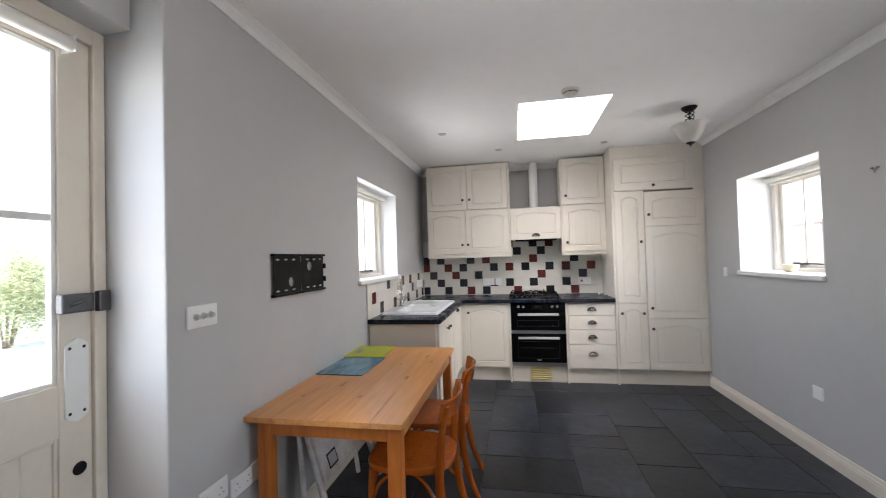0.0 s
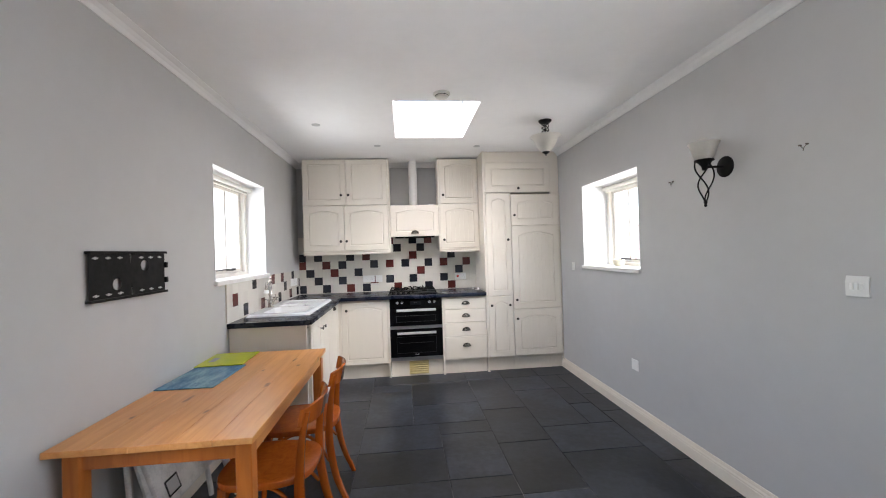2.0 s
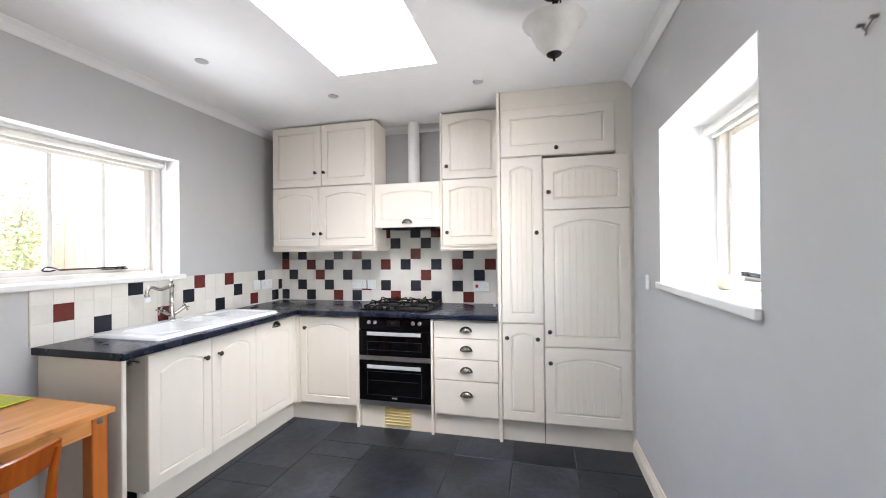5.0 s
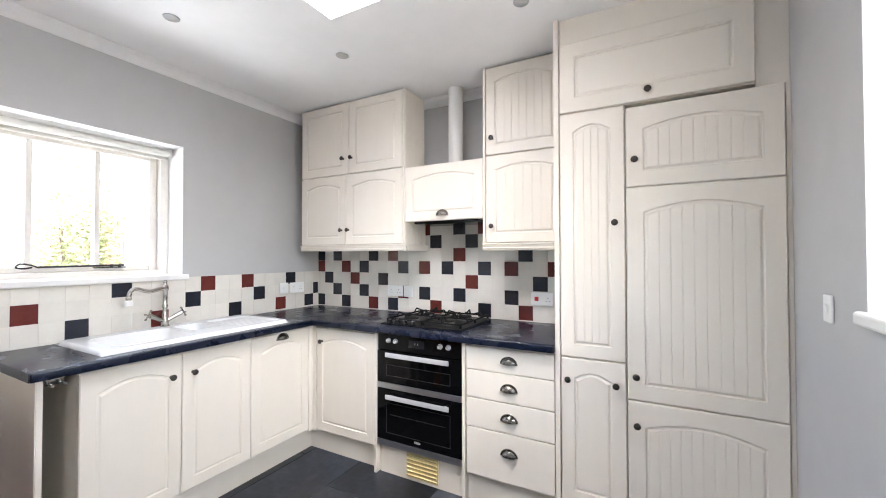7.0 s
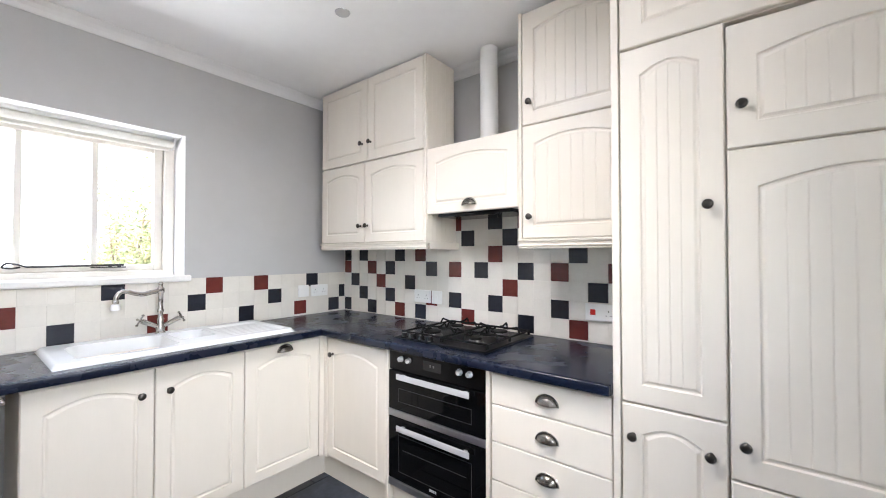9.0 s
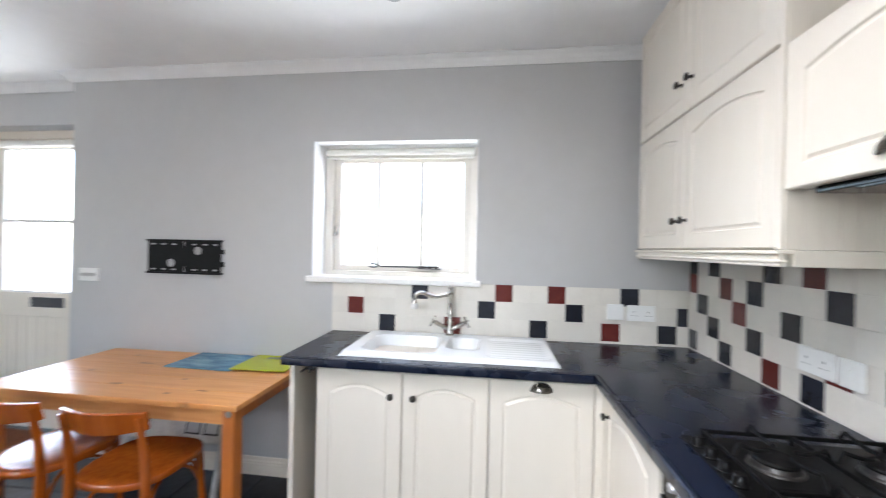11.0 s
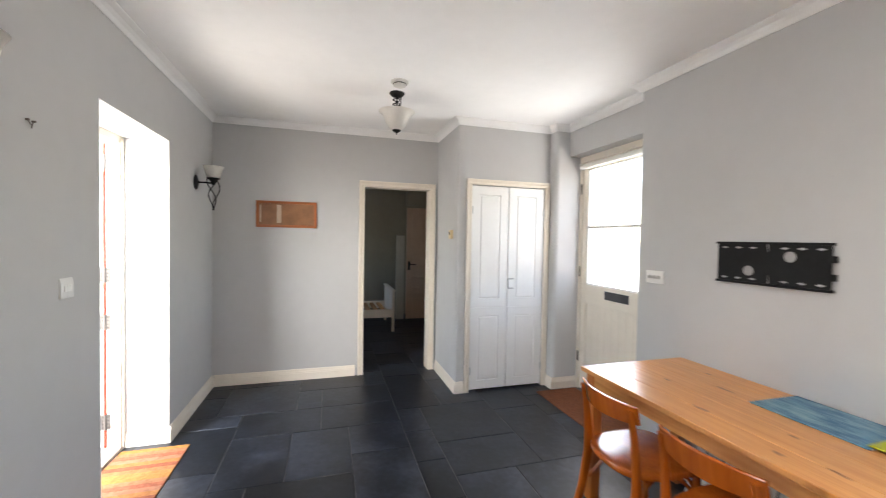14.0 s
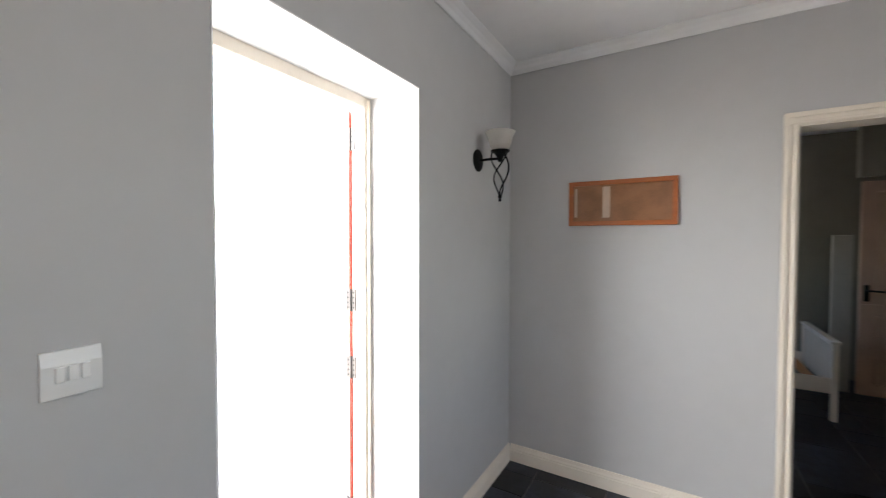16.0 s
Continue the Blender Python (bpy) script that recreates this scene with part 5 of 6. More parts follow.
# ---------- folded white stool under the table ----------
fs = thing("folding_step_stool", (-1.08, 2.05, 0), "folded white plastic and metal step stool under the table", "step stool")
OFF = material("scuffed_white_paint", (0.78, 0.76, 0.72), 0.5, vary=0.15, scale=12)
for y in (1.80, 2.44):
    e = 0.03 if y < 2 else -0.03
    bm = bmesh.new()
    tube(bm, [(-0.95, y, 0.006), (-1.13, y + e, 0.60)], 0.019, 8)
    part("front_leg", bm, OFF, fs, smooth=True)
    bm = bmesh.new()
    tube(bm, [(-1.10, y, 0.008), (-1.16, y + e, 0.58)], 0.014, 8)
    part("rear_leg", bm, OFF, fs, smooth=True)
M3 = Matrix.Translation((-1.045, 2.12, 0.405)) @ pose(0, 0, 0, 0, -18, 0)
b = box(-0.012, -0.310, -0.125, 0.012, 0.310, 0.125, 0.008)
bmesh.ops.transform(b, matrix=M3, verts=b.verts)
st = part("step", b, OFF, fs)
for yy in (-0.20, 0.135, 0.252):
    for n_, w_, h_, d0, d1, mt_ in (("slot_rim", 0.048, 0.038, 0.0121, 0.0135, SEAL), ("slot_pad", 0.039, 0.029, 0.0136, 0.0146, PLASTICG)):
        b = box(d0, yy - w_, -0.045 - h_, d1, yy + w_, -0.045 + h_, 0.0004)
        bmesh.ops.transform(b, matrix=M3, verts=b.verts)
        part(n_, b, mt_, st)
bm = bmesh.new()
tube(bm, curve([(-1.13, 1.84, 0.585), (-1.14, 1.92, 0.625), (-1.14, 2.12, 0.63), (-1.14, 2.32, 0.625), (-1.13, 2.40, 0.585)], 5), 0.013, 8)
part("top_bar", bm, OFF, fs, smooth=True)

# ---------- lamps ----------
def swirl(c, r0, r1, z0, z1, ph, turns=0.5, n=22, axis=None):
    out = []
    for i in range(n + 1):
        f = i / n
        r = r0 * (1 - f) + r1 * f + 0.016 * math.sin(math.pi * f)
        a = ph + turns * 2 * math.pi * f
        out.append((c[0] + r * math.cos(a), c[1] + r * math.sin(a), z0 + (z1 - z0) * f))
    return out


def wall_lamp(y, z):
    x = XE
    w = thing("wall_lamp", (x, y, z), "black iron wall lamp with frosted glass cup and twisted rods", "wall lamp", "wall lamps")
    bm = bmesh.new()
    lathe(bm, [(0, 0.016), (0.020, 0.016), (0.048, 0.010), (0.060, 0.003), (0.060, 0), (0, 0)], Matrix.Translation((x, y, z)) @ pose(0, 0, 0, 0, -90, 0), 28)
    part("wall_rose", bm, IRON, w, smooth=True)
    bm = bmesh.new()
    tube(bm, [(x - 0.01, y, z), (x - 0.07, y, z), (x - 0.125, y, z - 0.002)], 0.007, 8)
    part("arm", bm, IRON, w, smooth=True)
    cx = x - 0.130
    bm = bmesh.new()
    lathe(bm, [(0, -0.022), (0.012, -0.018), (0.014, 0.0), (0.030, 0.022), (0.046, 0.034), (0.048, 0.040), (0, 0.040)], Matrix.Translation((cx, y, z)), 24)
    part("cup", bm, IRON, w, smooth=True)
    bm = bmesh.new()
    tube(bm, [(cx + 0.047 * math.cos(a), y + 0.047 * math.sin(a), z + 0.036) for a in (2 * math.pi * i / 28 for i in range(29))], 0.0036, 6)
    part("cup_ring", bm, IRON, w, smooth=True)
    bm = bmesh.new()
    prof = [(0.030, 0.039), (0.048, 0.052), (0.058, 0.075), (0.064, 0.105), (0.080, 0.135), (0.077, 0.135), (0.061, 0.106), (0.055, 0.077), (0.045, 0.056), (0.0, 0.043)]
    lathe(bm, prof, Matrix.Translation((cx, y, z)), 28)
    part("glass_shade", bm, FROST, w, "frosted white glass shade", smooth=True)
    for k in range(3):
        bm = bmesh.new()
        tube(bm, swirl((cx, y), 0.046, 0.004, z + 0.036, z - 0.200, k * 2 * math.pi / 3, 0.55), 0.0042, 6)
        part("twisted_rod", bm, IRON, w, smooth=True)
    bm = bmesh.new()
    lathe(bm, [(0, -0.230), (0.007, -0.225), (0.009, -0.218), (0.005, -0.213), (0.010, -0.207), (0.010, -0.199), (0.004, -0.191)], Matrix.Translation((cx, y, z)), 12)
    part("finial", bm, IRON, w, smooth=True)


wall_lamp(2.045, 1.843)
wall_lamp(-0.265, 1.875)


def ceiling_lamp(x, y):
    c = thing("ceiling_lamp", (x, y, H), "black iron ceiling lamp with frosted glass bowl", "ceiling lamp", "ceiling lamps")
    M0 = Matrix.Translation((x, y, H))
    bm = bmesh.new()
    lathe(bm, [(0, 0), (0.058, 0), (0.058, -0.006), (0.045, -0.022), (0.014, -0.030), (0, -0.030)], M0, 28)
    part("ceiling_rose", bm, IRON, c, smooth=True)
    for k in range(3):
        bm = bmesh.new()
        pts = []
        for i in range(25):
            f = i / 24
            a = k * 2 * math.pi / 3 + f * 2 * math.pi * 1.0
            r = 0.030
            pts.append((x + r * math.cos(a), y + r * math.sin(a), H - 0.020 - 0.105 * f))
        tube(bm, pts, 0.0042, 6)
        part("twisted_rod", bm, IRON, c, smooth=True)
    bm = bmesh.new()
    prof = [(0.030, -0.285), (0.052, -0.270), (0.079, -0.235), (0.097, -0.195), (0.109, -0.165), (0.134, -0.148), (0.139, -0.143), (0.132, -0.144), (0.105, -0.160), (0.092, -0.193), (0.074, -0.230), (0.047, -0.262), (0.0, -0.275)]
    lathe(bm, prof, M0, 36)
    part("glass_bowl", bm, FROST, c, "frosted white glass bowl shade", smooth=True)
    bm = bmesh.new()
    tube(bm, [(x, y, H - 0.03), (x, y, H - 0.28)], 0.006, 8)
    lathe(bm, [(0, -0.318), (0.006, -0.314), (0.005, -0.304), (0.012, -0.300), (0.030, -0.290), (0.034, -0.282), (0.02, -0.279), (0, -0.279)], M0, 20)
    part("finial", bm, IRON, c, smooth=True)


ceiling_lamp(1.378, 3.372)
ceiling_lamp(0.385, 0.395)


ALARM = material("aged_white_plastic", (0.66, 0.64, 0.60), 0.4, vary=0.03)


def smoke_alarm(x, y):
    s = thing("smoke_alarm", (x, y, H), "round white smoke alarm on the ceiling", "smoke alarm", "smoke alarms")
    bm = bmesh.new()
    lathe(bm, [(0, 0), (0.062, 0), (0.062, -0.010), (0.056, -0.013), (0, -0.013)], Matrix.Translation((x, y, H - .0003)), 32)
    part("base", bm, ALARM, s, smooth=True)
    bm = bmesh.new()
    lathe(bm, [(0.048, -0.0132), (0.046, -0.030), (0.036, -0.036), (0, -0.037)], Matrix.Translation((x, y, H)), 32)
    part("sensor_dome", bm, ALARM, s, smooth=True)
    # dark vent ring, which also paints in the shadow line round the dome
    bm = bmesh.new()
    lathe(bm, [(0.0485, -0.018), (0.0495, -0.020), (0.0480, -0.023)], Matrix.Translation((x, y, H)), 32)
    part("vent_ring", bm, SEAL, s, smooth=True)


smoke_alarm(0.388, 2.79)
smoke_alarm(0.404, 0.62)


def downlight(x, y):
    d = thing("downlight", (x, y, H), "small recessed steel ceiling downlight, switched off", "downlight", "downlights")
    bm = bmesh.new()
    lathe(bm, [(0.026, -0.0045), (0.035, -0.004), (0.037, -0.0005), (0.025, -0.0005)], Matrix.Translation((x, y, H)), 28)
    part("rim", bm, STEEL, d, smooth=True)
    bm = bmesh.new()
    lathe(bm, [(0, -0.0015), (0.0255, -0.0015)], Matrix.Translation((x, y, H)), 20)
    part("lens", bm, PLASTICG, d)


for x, y in ((-0.655, 3.495), (-0.168, 4.18), (0.912, 4.21)):
    downlight(x, y)

# ---------- small things on the walls ----------
pf = thing("picture_frame", (1.275, YS, 1.66), "narrow orange wooden frame with a mount, pale slip and painted reflection", "picture frame")
FRW = wood("orange_frame_wood", (0.42, 0.115, 0.022), (0.32, 0.08, 0.014), 0.4, axis=0, knots=False)
BROWN = material("brown_backing", (0.30, 0.145, 0.075), 0.12, vary=0.12, scale=12)
F0, F1, G0, G1 = 0.993, 1.552, 1.528, 1.785
for a in ((F0, G0, F1, G0 + 0.026), (F0, G1 - 0.026, F1, G1), (F0, G0 + .026, F0 + 0.026, G1 - .026), (F1 - 0.026, G0 + .026, F1, G1 - .026)):
    part("frame_rail", box(a[0], YS + .0005, a[1], a[2], YS + 0.020, a[3], 0.002), FRW, pf)
part("backing", box(F0 + 0.02, YS + .0006, G0 + 0.02, F1 - 0.02, YS + 0.010, G1 - 0.02), BROWN, pf)
# the broader pale strip is a reflection painted on the backing
part("card", box(1.325, YS + .0101, G0 + 0.045, 1.365, YS + 0.0115, G1 - 0.035), material("card_reflection_tone", (0.50, 0.36, 0.26), 0.5), pf)
part("card", box(1.505, YS + .0101, G0 + 0.05, 1.520, YS + 0.0115, G1 - 0.04), material("card_reflection_tone", (0.50, 0.36, 0.26), 0.5), pf)

th = thing("thermostat", (XC, -0.200, 1.488), "small cream room thermostat", "thermostat")
part("body", box(XC + .0004, -0.235, 1.446, XC + 0.026, -0.165, 1.53, 0.005), material("cream_plastic", (0.70, 0.54, 0.30), 0.4), th)
part("dial", box(XC + .0262, -0.215, 1.487, XC + 0.0285, -0.185, 1.512, 0.001), SEAL, th)

GREYM_ = material("rusty_screw", (0.16, 0.13, 0.11), 0.5, 0.6, vary=0.1)
for y, z in ((2.493, 1.822), (1.60, 1.835)):
    hk = thing("wall_hook", (XE, y, z), "small old wire hook screwed to the grey wall", "wall hook", "old fixings")
    for sy in (-1, 1):
        b = bmesh.new()
        lathe(b, [(0, 0.012), (0.0042, 0.011), (0.0042, 0), (0, 0)], Matrix.Translation((XE, y + sy * 0.016, z + 0.012)) @ pose(0, 0, 0, 0, -90, 0), 8)
        part("screw", b, GREYM_, hk)
    b = bmesh.new()
    tube(b, [(XE - 0.005, y - 0.016, z + 0.012), (XE - 0.008, y - 0.002, z - 0.004), (XE - 0.008, y, z - 0.016)], 0.0018, 6)
    tube(b, [(XE - 0.005, y + 0.016, z + 0.012), (XE - 0.008, y + 0.002, z - 0.004)], 0.0018, 6)
    part("wire", b, GREYM_, hk)

# bowl on the east sill
bw = bmesh.new()
lathe(bw, [(0, 0.002), (0.028, 0), (0.036, 0.004), (0.049, 0.026), (0.053, 0.052), (0.051, 0.058), (0.047, 0.054), (0.042, 0.026), (0.028, 0.010), (0, 0.008)], Matrix.Translation((2.085, 3.465, EW[2] + 0.0042)), 32)
solid("bowl", bw, material("speckled_stoneware", (0.62, 0.56, 0.44), 0.35, second=(0.40, 0.36, 0.24), scale=25), "small cream speckled bowl on the window sill", "bowl", smooth=True)

# ---------- entrance door ----------
DX = -1.50
ed = thing("door_1", (DX, 0.61, 0), "cream half-glazed entrance door with white blind, closed", "door")
ed["kind"] = "structure"
L0, L1, LZ = 0.130, 1.095, 2.200
GY0, GY1, GZ0, GZ1 = 0.195, 0.995, 1.030, 2.135
bm = bmesh.new()
bx(bm, DX - 0.10, 0.086, 0, DX + 0.012, L0 - .003, 2.262, 0.004)
bx(bm, DX - 0.10, L1 + .003, 0, DX + 0.012, 1.139, 2.262, 0.004)
bx(bm, DX - 0.10, L0 - .003, LZ + .003, DX + 0.012, L1 + .003, 2.262, 0.004)
part("door_frame", bm, CREAM, ed)
bm = bmesh.new()
bx(bm, DX - 0.044, L0, 0.008, DX, GY0, LZ, 0.003)
bx(bm, DX - 0.044, GY1, 0.008, DX, L1, LZ, 0.003)
bx(bm, DX - 0.0435, GY0, GZ1, DX - .0005, GY1, LZ, 0.002)
bx(bm, DX - 0.0435, GY0, 0.86, DX - .0005, GY1, GZ0, 0.002)
bx(bm, DX - 0.0435, GY0, 0.008, DX - .0005, GY1, 0.22, 0.002)
leaf = part("leaf", bm, CREAM, ed)
bm = bmesh.new()
for a in ((GY0, GZ0, GY0 + 0.016, GZ1), (GY1 - 0.016, GZ0, GY1, GZ1), (GY0 + .016, GZ0, GY1 - .016, GZ0 + 0.016), (GY0 + .016, GZ1 - 0.016, GY1 - .016, GZ1), (GY0 + .016, 1.565, GY1 - .016, 1.59)):
    bx(bm, DX - 0.03, a[0], a[1], DX - 0.006, a[2], a[3], 0.004)
part("glazing_bead", bm, WHITE, ed)
nb = 9
for k in range(nb):
    w = (GY1 - GY0 - 0.01) / nb
    part("board", box(DX - 0.032, GY0 + 0.005 + k * w, 0.22, DX - 0.014, GY0 + 0.005 + (k + 1) * w - 0.003, 0.86, 0.003), CREAM, ed)
bm = bmesh.new()
for a in ((GY0, 0.22, GY0 + 0.012, 0.86), (GY1 - 0.012, 0.22, GY1, 0.86), (GY0 + .012, 0.848, GY1 - .012, 0.86)):
    bx(bm, DX - 0.03, a[0], a[1], DX - 0.004, a[2], a[3], 0.004)
part("panel_bead", bm, CREAM, ed)
pn = part("pane", box(DX - 0.024, GY0 + .01, GZ0 + .01, DX - 0.020, GY1 - .01, GZ1 - .01), PANE, ed)
pn.visible_shadow = False
GREYM = material("dark_grey_metal", (0.10, 0.10, 0.105), 0.4, 0.6, vary=0.1)
bm = bmesh.new()
bx(bm, DX + .0002, 0.985, 1.262, DX + 0.030, 1.085, 1.325, 0.005)
bx(bm, DX + .0125, 1.096, 1.258, DX + 0.036, 1.136, 1.330, 0.004)
lock = part("rim_lock", bm, GREYM, ed, "dark grey rim lock")
bm = bmesh.new()
tube(bm, [(DX + 0.030, 1.005, 1.285), (DX + 0.040, 1.02, 1.292), (DX + 0.040, 1.05, 1.30)], 0.006, 8)
part("latch_lever", bm, GREYM, lock, smooth=True)
bm = bmesh.new()
prism(bm, [(-0.036, -0.115), (-0.024, -0.128), (0, -0.140), (0.024, -0.128), (0.036, -0.115), (0.036, 0.115), (0.024, 0.128), (0, 0.140), (-0.024, 0.128), (-0.036, 0.115)], 0, 0.006,
      Matrix.Translation((DX + .0002, 1.045, 1.035)) @ Matrix(((0, 0, 1, 0), (1, 0, 0, 0), (0, 1, 0, 0), (0, 0, 0, 1))))
fp = part("finger_plate", bm, PLASTIC, ed, "white porcelain finger plate")
bm = bmesh.new()
for dy in (-0.022, 0.022):
    for dz in (-0.108, 0.108):
        lathe(bm, [(0, 0.0025), (0.004, 0.002), (0.0055, 0), (0, 0)], Matrix.Translation((DX + .0063, 1.045 + dy, 1.035 + dz)) @ pose(0, 0, 0, 0, 90, 0), 8)
part("screws", bm, IRON, fp)
bm = bmesh.new()
lathe(bm, [(0, 0.001), (0.014, 0.001), (0.020, 0.004), (0.022, 0), (0, 0)], Matrix.Translation((DX + .0002, 1.055, 0.735)) @ pose(0, 0, 0, 0, 90, 0), 18)
part("keyhole", bm, IRON, ed, smooth=True)
part("letterbox", box(DX + .0002, 0.475, 0.925, DX + 0.008, 0.765, 1.000, 0.003), GREYM, ed, "dark grey metal letterbox flap")
for z in (1.95, 1.15, 0.32):
    part("hinge", box(DX + .0125, L0 - 0.020, z - 0.05, DX + 0.020, L0 + 0.002, z + 0.05, 0.003), PEWTER, ed)
# its blind
bl = thing("roller_blind", (DX + 0.045, 0.60, 2.19), "white roller blind rolled up over the door glass", "blind")
bm = bmesh.new()
lathe(bm, [(0, 0), (0.024, 0), (0.024, 0.86), (0, 0.86)], Matrix.Translation((DX + 0.040, 1.007, 2.155)) @ pose(0, 0, 0, 90, 0, 0), 20)
part("blind_roll", bm, BLIND, bl, smooth=True)
bm = bmesh.new()
bx(bm, DX + .0005, 0.142, 2.13, DX + 0.06, 0.1445, 2.185)
part("bracket", bm, PLASTIC, bl)
bm = bmesh.new()
bx(bm, DX + .0005, 1.0075, 2.13, DX + 0.06, 1.010, 2.185)
part("bracket", bm, PLASTIC, bl)

# door mats
mt = thing("door_mat", (-1.10, 0.60, 0), "rust-coloured coir mat set before the entrance door", "mat")
part("coir", box(-1.45, 0.135, 0.001, -1.03, 1.10, 0.012, 0.003), MATR, mt)

# ---------- airing cupboard ----------
cw = (CD[1] - CD[0]) / 2
for k, nm in enumerate(("left", "right")):
    x0, x1 = CD[0] + k * cw + 0.004, CD[0] + (k + 1) * cw - 0.003
    dr = thing("cupboard_door", ((x0 + x1) / 2, YC, 0), "white panelled cupboard door, closed", "door", "cupboard doors")
    toN = lambda u, v, w: Vector((u, YC - 0.034 + w, v))
    z0, zm, z1 = 0.02, 0.80, CD[2] - 0.006
    bm = bmesh.new()
    slab_door(bm, toN, x0, x1, z0, zm, 0.0, 0, 0.082, 0.036)
    part("lower_panel", bm, WHITE, dr)
    bm = bmesh.new()
    slab_door(bm, toN, x0, x1, zm, z1, 0.0, 0, 0.082, 0.036)
    part("upper_panel", bm, WHITE, dr)
    hx = x0 if k == 0 else x1
    for z in (0.20, 1.72):
        part("hinge", box(hx - 0.012, YC + .0022, z - 0.035, hx + 0.012, YC + 0.009, z + 0.035, 0.002), PLASTICG, dr)
    if k == 0:
        latch = part("latch_plate", box(x1 - 0.058, YC + .0022, 0.985, x1 - 0.004, YC + 0.012, 1.068, 0.003), PLASTIC, dr, "small white door latch")
        bm = bmesh.new()
        for z in (0.980, 1.069):
            tube(bm, [(x1 - 0.056, YC + 0.010, z), (x1 + 0.002, YC + 0.014, z)], 0.0042, 8)
        tube(bm, [(x1 + 0.002, YC + 0.014, 0.980), (x1 + 0.003, YC + 0.020, 1.025), (x1 + 0.002, YC + 0.014, 1.069)], 0.0036, 8)
        part("bow_handle", bm, GREYM, latch, "thin steel bow handle", smooth=True)

# ---------- garden door, standing open outwards ----------
gd = thing("door_2", (2.25, 0.32, 0), "white boarded garden door standing open outwards", "door")
gd["kind"] = "structure"
bm = bmesh.new()
bx(bm, 2.192, BD[0] + .001, 0, 2.268, BD[0] + 0.045, BD[2] - .001, 0.004)
bx(bm, 2.192, BD[1] - 0.045, 0, 2.268, BD[1] - .001, BD[2] - .001, 0.004)
bx(bm, 2.192, BD[0] + 0.045, BD[2] - 0.05, 2.268, BD[1] - 0.045, BD[2] - .001, 0.004)
bx(bm, 2.18, BD[0] + 0.018, 0, 2.192, BD[0] + 0.030, BD[2] - .018, 0.002)
part("door_frame", bm, CREAM, gd)
bm = bmesh.new()
bx(bm, 2.275, BD[0] + 0.006, 0.03, 3.04, BD[0] + 0.048, BD[2] - 0.055, 0.003)
lf = part("leaf", bm, WHITE, gd)
part("leaf_edge", box(2.2705, BD[0] + 0.008, 0.03, 2.2748, BD[0] + 0.046, BD[2] - 0.056), REDRAW, lf, "bare red wood edge")
part("leaf_arris", box(2.2752, BD[0] + 0.0482, 0.03, 2.2835, BD[0] + 0.0506, BD[2] - 0.056), REDRAW, lf, "bare red wood edge")
for k in range(6):
    part("board", box(2.30 + k * 0.12, BD[0] + 0.0482, 0.06, 2.415 + k * 0.12, BD[0] + 0.053, BD[2] - 0.08, 0.002), WHITE, lf)
HING = material("grey_hinge_steel", (0.15, 0.135, 0.125), 0.45, 0.4, vary=0.1)
for z in (1.90, 1.17, 0.86, 0.20):
    bm = bmesh.new()
    bx(bm, 2.245, BD[0] + 0.0455, z - 0.05, 2.2695, BD[0] + 0.050, z + 0.05, 0.001)
    bx(bm, 2.2752, BD[0] + 0.0485, z - 0.05, 2.298, BD[0] + 0.0535, z + 0.05, 0.001)
    lathe(bm, [(0, -0.05), (0.006, -0.05), (0.006, 0.05), (0, 0.05)], Matrix.Translation((2.2722, BD[0] + 0.052, z)), 10)
    hg = part("hinge", bm, HING, gd, "steel butt hinge")
    bm = bmesh.new()
    for dz in (-0.034, -0.012, 0.012, 0.034):
        for x in (2.257, 2.287):
            lathe(bm, [(0, 0.0012), (0.0038, 0.001), (0.0044, 0), (0, 0)], Matrix.Translation((x, BD[0] + (0.0502 if x < 2.27 else 0.0537), z + dz)) @ pose(0, 0, 0, -90, 0, 0), 8)
    part("screws", bm, IRON, hg)
structure("threshold", box(2.185, BD[0], -.003, 2.315, BD[1], 0.022, 0.004), material("weathered_sill_wood", (0.42, 0.36, 0.30), 0.7, vary=0.1), "worn wooden door threshold", "threshold")

om = thing("outdoor_mat", (2.62, 0.75, 0), "pale slatted boot mat outside the garden door", "mat")
OMAT = material("pale_mat_slat", (0.40, 0.33, 0.29), 0.7, vary=0.1, scale=20)
part("backing", box(2.36, 0.40, -0.0115, 2.90, 1.10, -0.006), SEAL, om)
for k in range(11):
    part("slat", box(2.365 + k * 0.049, 0.405, -0.0058, 2.365 + k * 0.049 + 0.036, 1.095, 0.004, 0.002), OMAT, om)

rug = thing("striped_rug", (1.98, 0.72, 0), "yellow, orange and pink striped woven mat by the garden door", "mat")
cols = [(0.44, 0.19, 0.035), (0.38, 0.15, 0.07), (0.36, 0.085, 0.045), (0.40, 0.155, 0.09), (0.42, 0.155, 0.035), (0.28, 0.055, 0.028), (0.40, 0.15, 0.055), (0.43, 0.20, 0.045)]
ny_ = 16
for k in range(ny_):
    c = tuple(0.8 * p + 0.2 * q for p, q in zip(cols[k % len(cols)], (0.40, 0.20, 0.07)))
    y0 = 0.385 + k * 0.042
    part("stripe", box(1.775, y0, 0.001, 2.172, y0 + 0.0425, 0.009, 0.0012), material("woven_stripe_%d" % (k % len(cols)), c, 0.9, vary=0.15, scale=40, bump=0.5, bump_scale=250), rug)

